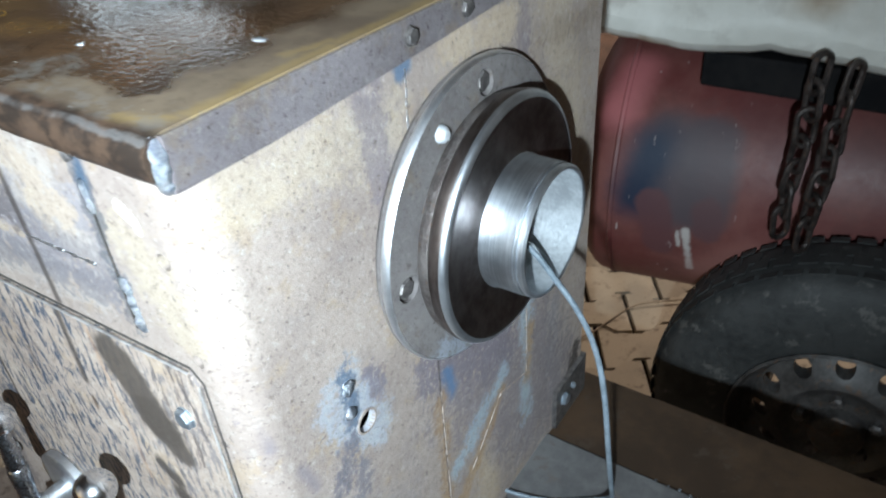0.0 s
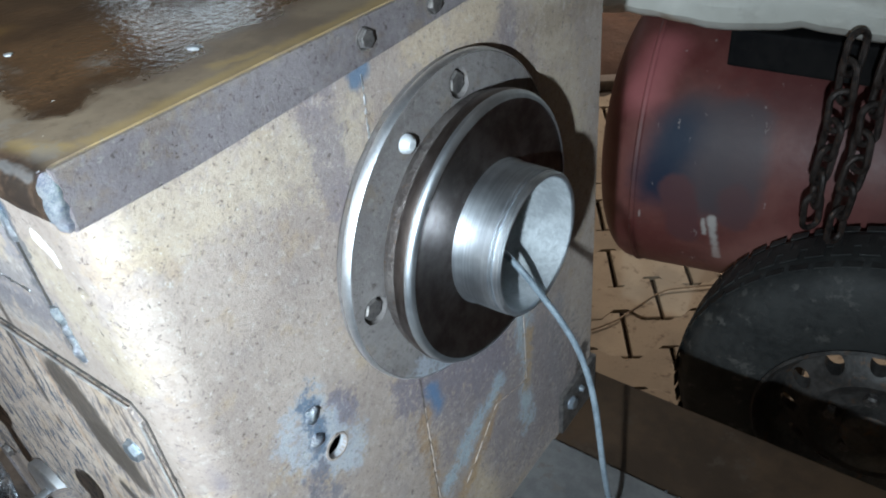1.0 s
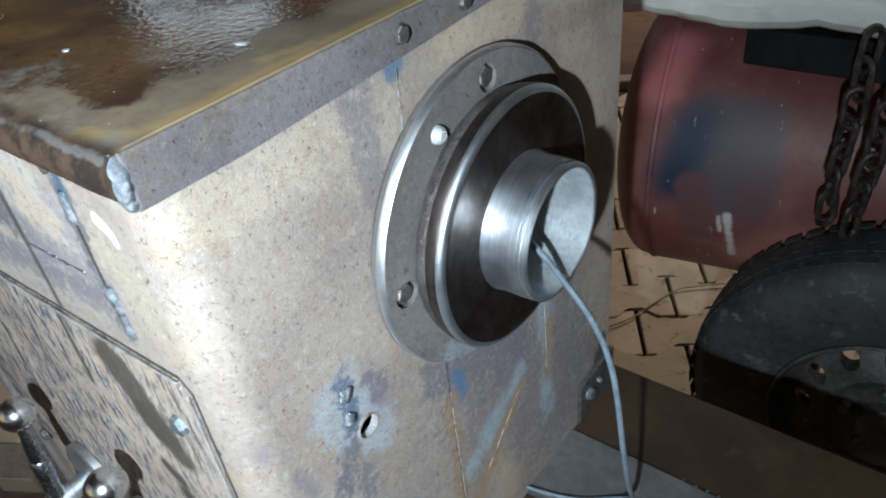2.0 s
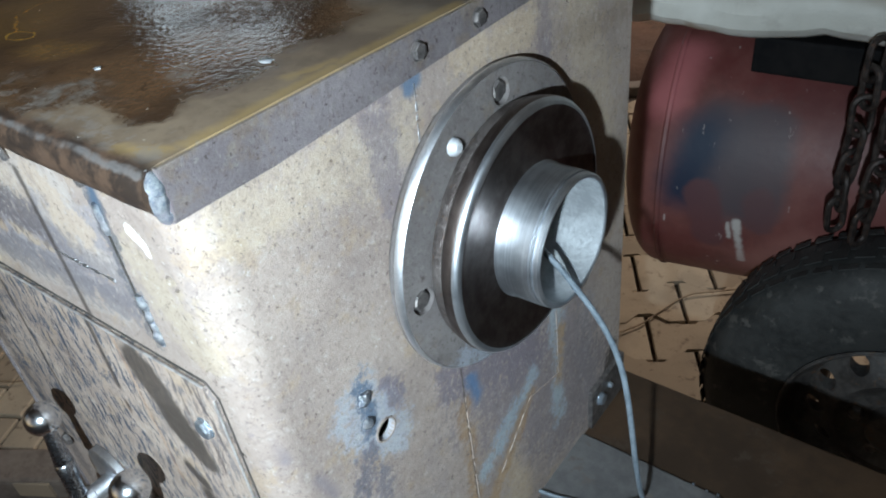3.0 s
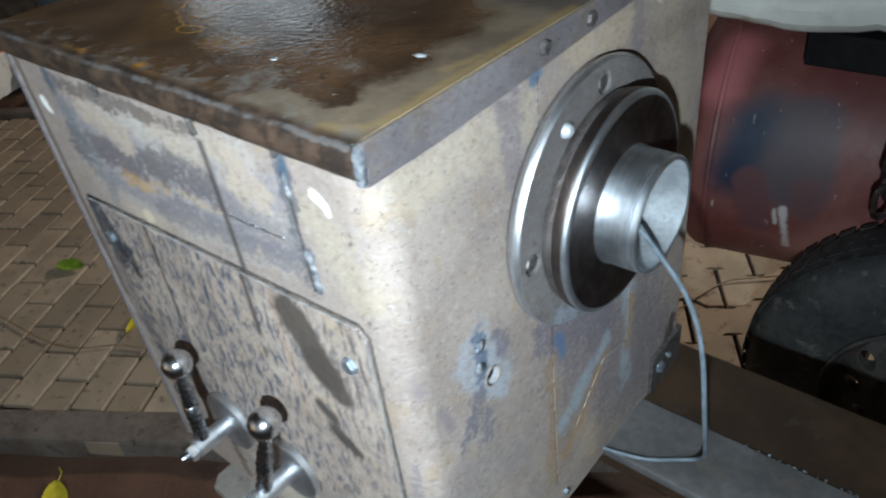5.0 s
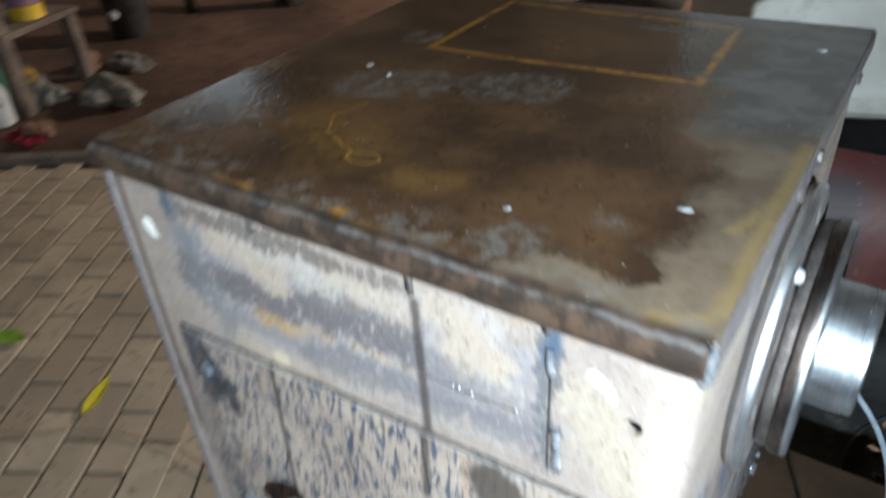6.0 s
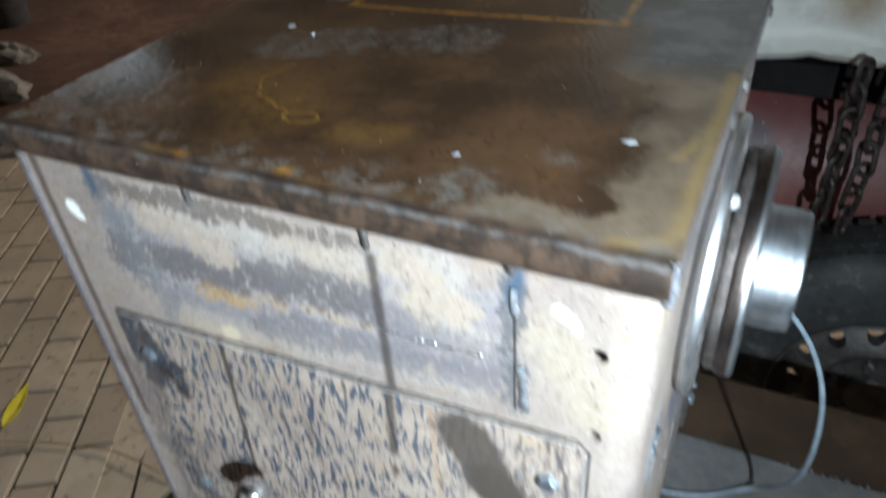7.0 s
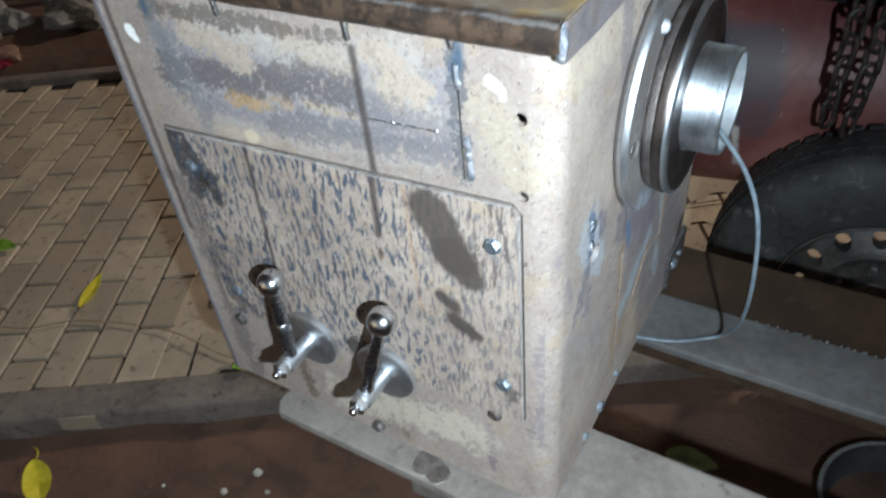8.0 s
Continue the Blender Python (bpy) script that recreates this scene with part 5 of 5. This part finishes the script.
def jerrycan(p, r, hgt, material, label, cap_material):
    j = thing("jerrycan", p, label, "jerrycan", "plastic cans by the table")
    part("can", lathe([(0, 0), (r * 0.9, 0), (r, r * 0.12), (r, hgt * 0.62), (r * 0.8, hgt * 0.78), (r * 0.33, hgt * 0.88), (r * 0.33, hgt * 0.95), (0, hgt * 0.95)], Matrix.Translation(p), 36), material, j, "", True)
    part("cap", lathe([(r * 0.4, 0), (r * 0.4, hgt * 0.08), (0, hgt * 0.09)], Matrix.Translation(Vector(p) + Vector((0, 0, hgt * 0.93))), 24), cap_material, j, "", True)
    a = Vector(p) + Vector((r * 0.8, 0, hgt * 0.70))
    part("grip", tube([a, a + Vector((r * 0.5, 0, hgt * 0.05)), a + Vector((r * 0.45, 0, -hgt * 0.18)), a + Vector((r * 0.1, 0, -hgt * 0.24))], r * 0.12, 8), material, j, "", True)
    return j


jerrycan((-4.05, 1.40, 0.05), 0.075, 0.26, plastic_white, "grubby white plastic can on the earth", green_plastic)
jerrycan((-4.28, 1.52, 0.05), 0.085, 0.32, green_plastic, "dark green plastic can on the earth", plastic_dark)
jerrycan((-5.16, 1.24, 0.04), 0.05, 0.34, plastic_dark, "black plastic bottle on the earth", plastic_dark)
jerrycan((-5.00, 1.18, 0.04), 0.05, 0.34, plastic_dark, "black plastic bottle on the earth", plastic_dark)
jerrycan((-4.22, 1.70, 0.05), 0.055, 0.22, plain("ochre_plastic", (0.30, 0.17, 0.03), (0.42, 0.25, 0.05), 9, (0.4, 0.6)), "ochre plastic can under the bench", plastic_dark)


def rag(p, size, material, label, seed):
    bm = bmesh.new()
    n = 14
    grid = [[bm.verts.new((p[0] + size[0] * (i / n - 0.5) + 0.02 * noise.noise(Vector((i * 0.5, j * 0.5, seed))), p[1] + size[1] * (j / n - 0.5) + 0.02 * noise.noise(Vector((i * 0.5, j * 0.5, seed + 5))), p[2] + 0.03 * abs(noise.noise(Vector((i * 0.45, j * 0.45, seed + 9)))))) for i in range(n + 1)] for j in range(n + 1)]
    for a, b in zip(grid, grid[1:]):
        for i in range(n):
            bm.faces.new((a[i], a[i + 1], b[i + 1], b[i]))
    g = bmesh.ops.solidify(bm, geom=bm.faces[:], thickness=0.004)
    return tagged(part("rag", bm, material, None, smooth=True), label, "rag")


rag((-4.00, 1.13, 0.045), (0.15, 0.10, 0.02), yellow_cloth, "crumpled yellow rag on the earth", 3)
rag((-3.76, 1.36, 0.045), (0.26, 0.11, 0.02), red_cloth, "crumpled red rag on the earth", 6)
cable_brown = plain("brown_cord", (0.22, 0.15, 0.09), (0.32, 0.23, 0.15), 30, (0.6, 0.8), 0, 0.0005)
cord = part("cord", tube([(-2.5, 0.10, 0.012), (-1.917, 0.165, 0.010), (-1.70, 0.300, 0.010), (-1.411, 0.392, 0.010), (-1.104, 0.41, 0.010), (-0.85, 0.62, 0.008), (-0.62, 0.98, 0.008), (-0.368, 1.33, 0.008), (-0.317, 1.448, 0.008), (-0.278, 1.562, 0.008), (-0.197, 1.642, 0.008), (0.2, 1.95, 0.008)], 0.0024, 8), cable_brown, None, smooth=True)
tagged(cord, "thin brown cord lying across the paving", "cord")


def leaf_material(name, a, b, vein):
    k = Nodes(name)
    c = k.mix(k.span(k.noise(k.local, 45, 4), 0.35, 0.65), a, b)
    c = k.mix(k.math("MULTIPLY", k.span(k.noise(k.local, 160, 4, 0.7), 0.56, 0.66), 0.5), c, vein)
    return k.done(c, 0.5, 0.0, k.bump(k.noise(k.local, 90, 3), 0.001, 0.4))


leaf_yellow = leaf_material("yellow_leaf", (0.50, 0.40, 0.02), (0.62, 0.52, 0.04), (0.30, 0.20, 0.02))
leaf_green = leaf_material("green_leaf", (0.14, 0.28, 0.02), (0.24, 0.38, 0.04), (0.10, 0.18, 0.02))
leaf_pale = leaf_material("pale_leaf", (0.20, 0.29, 0.10), (0.33, 0.40, 0.16), (0.13, 0.17, 0.06))


def leaf(p, length, width, turn, material, label, curl=0.2, stem=0.0):
    bm = bmesh.new()
    rows = []
    n = 12
    for i in range(n + 1):
        s = i / n
        w = width * (math.sin(math.pi * s ** 0.85) ** 0.8) * 0.5
        rows.append([bm.verts.new((length * (s - 0.5), w * k, 0.006 + curl * length * (s - 0.5) ** 2 + abs(k) * w * 0.35 + 0.003 * noise.noise(Vector((s * 5, k, length * 30))))) for k in (-1, -0.5, 0, 0.5, 1)])
    for a, b in zip(rows, rows[1:]):
        for i in range(4):
            bm.faces.new((a[i], a[i + 1], b[i + 1], b[i]))
    bmesh.ops.remove_doubles(bm, verts=bm.verts[:], dist=1e-5)
    bmesh.ops.solidify(bm, geom=bm.faces[:], thickness=0.0008)
    m = Matrix.Translation(p) @ Matrix.Rotation(radians(turn), 4, "Z")
    thing_ = thing("leaf", p, label, "leaf", "fallen leaves")
    bm.transform(m)
    part("blade", bm, material, thing_, "", True)
    if stem:
        part("stalk", tube([m @ Vector((-length * 0.5, 0, 0.012)), m @ Vector((-length * 0.5 - stem * 0.5, 0.01, 0.012)), m @ Vector((-length * 0.5 - stem, 0.0, 0.006))], 0.0015, 6), leaf_yellow, thing_)
    return thing_


leaf((-1.782, 0.405, 0.004), 0.17, 0.045, 118, leaf_yellow, "narrow yellow leaf fallen on the paving")
leaf((-2.293, 0.416, 0.004), 0.13, 0.07, 20, leaf_green, "bright green leaf fallen on the paving")
leaf((-1.335, -0.135, -0.035), 0.16, 0.07, -30, leaf_yellow, "yellow leaf with a dark stalk on the dark earth", 0.5, 0.06)
leaf((0.075, 0.672, -0.035), 0.125, 0.065, 8, leaf_pale, "pale mottled green leaf on the dark earth")
leaf((-1.10, 0.385, 0.012), 0.06, 0.035, 40, leaf_green, "small green leaf on the kerb")
pan_grey = plain("worn_grey_rim", (0.12, 0.12, 0.118), (0.21, 0.21, 0.205), 40, (0.5, 0.7), 0, 0.0005)
pale_pebble = plain("pale_pebble", (0.40, 0.37, 0.32), (0.58, 0.54, 0.48), 60, (0.7, 0.9), 0, 0.001)
for x, y, r in ((-0.86, 0.16, 0.012), (-0.90, 0.08, 0.010), (-0.80, 0.13, 0.007), (-1.05, 0.02, 0.006), (0.32, 0.60, 0.006)):
    tagged(part("pebble", lump((x, y, -0.035), (r, r * 0.8, r * 0.7), x * 9, 0.4, 2), pale_pebble), "small pale pebble on the dark earth", "pebble", "pebbles")


# shallow round pan on the earth beside the wheel
pan_at = Vector((0.505, 0.707, -0.05))
pan = thing("pan", pan_at, "shallow dark grey round pan with a rolled rim on the earth", "pan")
part("bowl", lathe([(0, 0), (0.140, 0), (0.150, 0.006), (0.166, 0.094), (0.162, 0.094), (0.146, 0.010), (0.136, 0.005), (0, 0.005)], Matrix.Translation(pan_at), 56), plastic_dark, pan, "", True)
part("rim", lathe([(0.1655 + 0.0055 * math.cos(a * math.pi / 5), 0.095 + 0.005 * math.sin(a * math.pi / 5)) for a in range(10)], Matrix.Translation(pan_at), 56, closed=True), pan_grey, pan, "worn grey rolled rim", True)


# ---- paving stones, laid last ----
def paver_material():
    k = Nodes("concrete_paver")
    co = k.place
    r = k.random()
    big, mid, fine = k.noise(co, 5, 4), k.noise(co, 26, 5, 0.65), k.noise(co, 190, 4, 0.7)
    c = k.mix(r, (0.31, 0.24, 0.17), (0.47, 0.375, 0.27))
    c = k.mix(k.math("MULTIPLY", k.span(big, 0.42, 0.66), 0.5), c, (0.25, 0.205, 0.155))
    c = k.mix(k.math("MULTIPLY", k.span(mid, 0.56, 0.68), 0.65), c, (0.12, 0.08, 0.056))
    c = k.mix(k.math("MULTIPLY", k.span(fine, 0.58, 0.68), 0.35), c, (0.16, 0.13, 0.10))
    return k.done(c, 0.85, 0.0, k.bump(fine, 0.0016, 0.5, k.bump(mid, 0.003, 0.4)))


paver_stuff = paver_material()
bedding = plain("dark_bedding", (0.030, 0.020, 0.015), (0.060, 0.042, 0.030), 30, (0.9, 0.95), 0, 0.002)
paving = part("paving", uv_block(-6.0, 3.4, PATH_NEAR, PATH_FAR, -0.07, -0.016, 0.0), bedding)
tagged(paving, "path of weathered buff concrete paving stones with dark joints", "paving", kind="structure")
LX, WXP, GAP = 0.228, 0.118, 0.0125
ZONE = -0.96
SKEW = radians(29.5)
UA, VA = Vector((math.cos(SKEW), math.sin(SKEW), 0)), Vector((-math.sin(SKEW), math.cos(SKEW), 0))


def paver_mesh(name, outline):
    bm = prism(outline, Matrix.Translation((0, 0, -0.05)), 0.05, 0.0035)
    me = bpy.data.meshes.new(name)
    bmesh.ops.recalc_face_normals(bm, faces=bm.faces[:])
    bm.to_mesh(me)
    bm.free()
    me.materials.append(paver_stuff)
    return me


hw, hl = (WXP - GAP) / 2, (LX - GAP) / 2
plain_paver = paver_mesh("paver", [(-hw, -hl), (hw, -hl), (hw, hl), (-hw, hl)])
# waisted paver: both long sides step in towards the middle
zz, s = 0.042, 0.152
lo, hi = -s / 2 + GAP / 2, s / 2 - GAP / 2
e1, e2 = hl - 0.048, hl - 0.086
zig_paver = paver_mesh("paver", [(-hl, lo), (-e1, lo), (-e2, lo + zz), (e2, lo + zz), (e1, lo), (hl, lo), (hl, hi + zz), (e1, hi + zz), (e2, hi), (-e2, hi), (-e1, hi + zz), (-hl, hi + zz)])
spots, fillers = [], {}
origin = uv(-1.128, 1.25)
for i in range(-46, 8):
    for j in range(-12, 16):
        p = origin + UA * (i * WXP) + VA * ((j + (0.5 if i % 2 else 0.0) + 0.5) * LX)
        u, v = p.dot(U), p.dot(V)
        if -5.9 < u < ZONE - WXP * 0.15 and PATH_NEAR - 0.03 < v < PATH_FAR + 0.0:
            spots.append((plain_paver, u, v, SKEW))
for j in range(-2, 12):
    v = 1.2 + (j + 0.5) * s
    first_u = min(0.492 + (i + 0.5 + (0.5 if j % 2 else 0.0)) * LX for i in range(-8, 13) if 0.492 + (i + 0.5 + (0.5 if j % 2 else 0.0)) * LX > ZONE + LX * 0.42)
    left = first_u - LX / 2 - ZONE - 0.035
    if left > 0.03 and PATH_NEAR < v < PATH_FAR - 0.04:
        key = round(left, 3)
        if key not in fillers:
            fillers[key] = paver_mesh("paver", [(-left / 2 - 0.11, lo + 0.01), (left / 2 - GAP / 2, lo), (left / 2 - GAP / 2, hi + zz), (-left / 2 - 0.11, hi + 0.01)])
        spots.append((fillers[key], ZONE + 0.035 + left / 2, v, ANG))
    for i in range(-8, 13):
        u = 0.492 + (i + 0.5 + (0.5 if j % 2 else 0.0)) * LX
        if ZONE + LX * 0.42 < u < 3.2 and PATH_NEAR < v < PATH_FAR - 0.04:
            spots.append((zig_paver, u, v, ANG))
near_by = lambda q: (q[1] + 1.2) ** 2 * 0.55 + (q[2] - 1.5) ** 2
spots.sort(key=near_by)
rest = {}
for k_, (me, u, v, turn) in enumerate(spots):
    tilt = Euler((random.uniform(-0.012, 0.012), random.uniform(-0.012, 0.012), turn + random.uniform(-0.012, 0.012)))
    drop = 0.0075 if me in list(fillers.values()) else 0.0
    m = Matrix.LocRotScale(uv(u, v, random.uniform(-0.0025, 0.0025) - drop), tilt, None)
    if k_ < 300:
        ob = new("paver", me)
        ob.parent = paving
        ob.matrix_basis = m
    else:
        rest.setdefault("all", []).append((me, m))
bm = bmesh.new()
for me, m in rest["all"]:
    first = len(bm.verts)
    bm.from_mesh(me)
    bm.verts.ensure_lookup_table()
    for vert in bm.verts[first:]:
        vert.co = m @ vert.co
far_pavers = part("far_pavers", bm, paver_stuff, paving)
far_pavers["kind"] = "stuff"
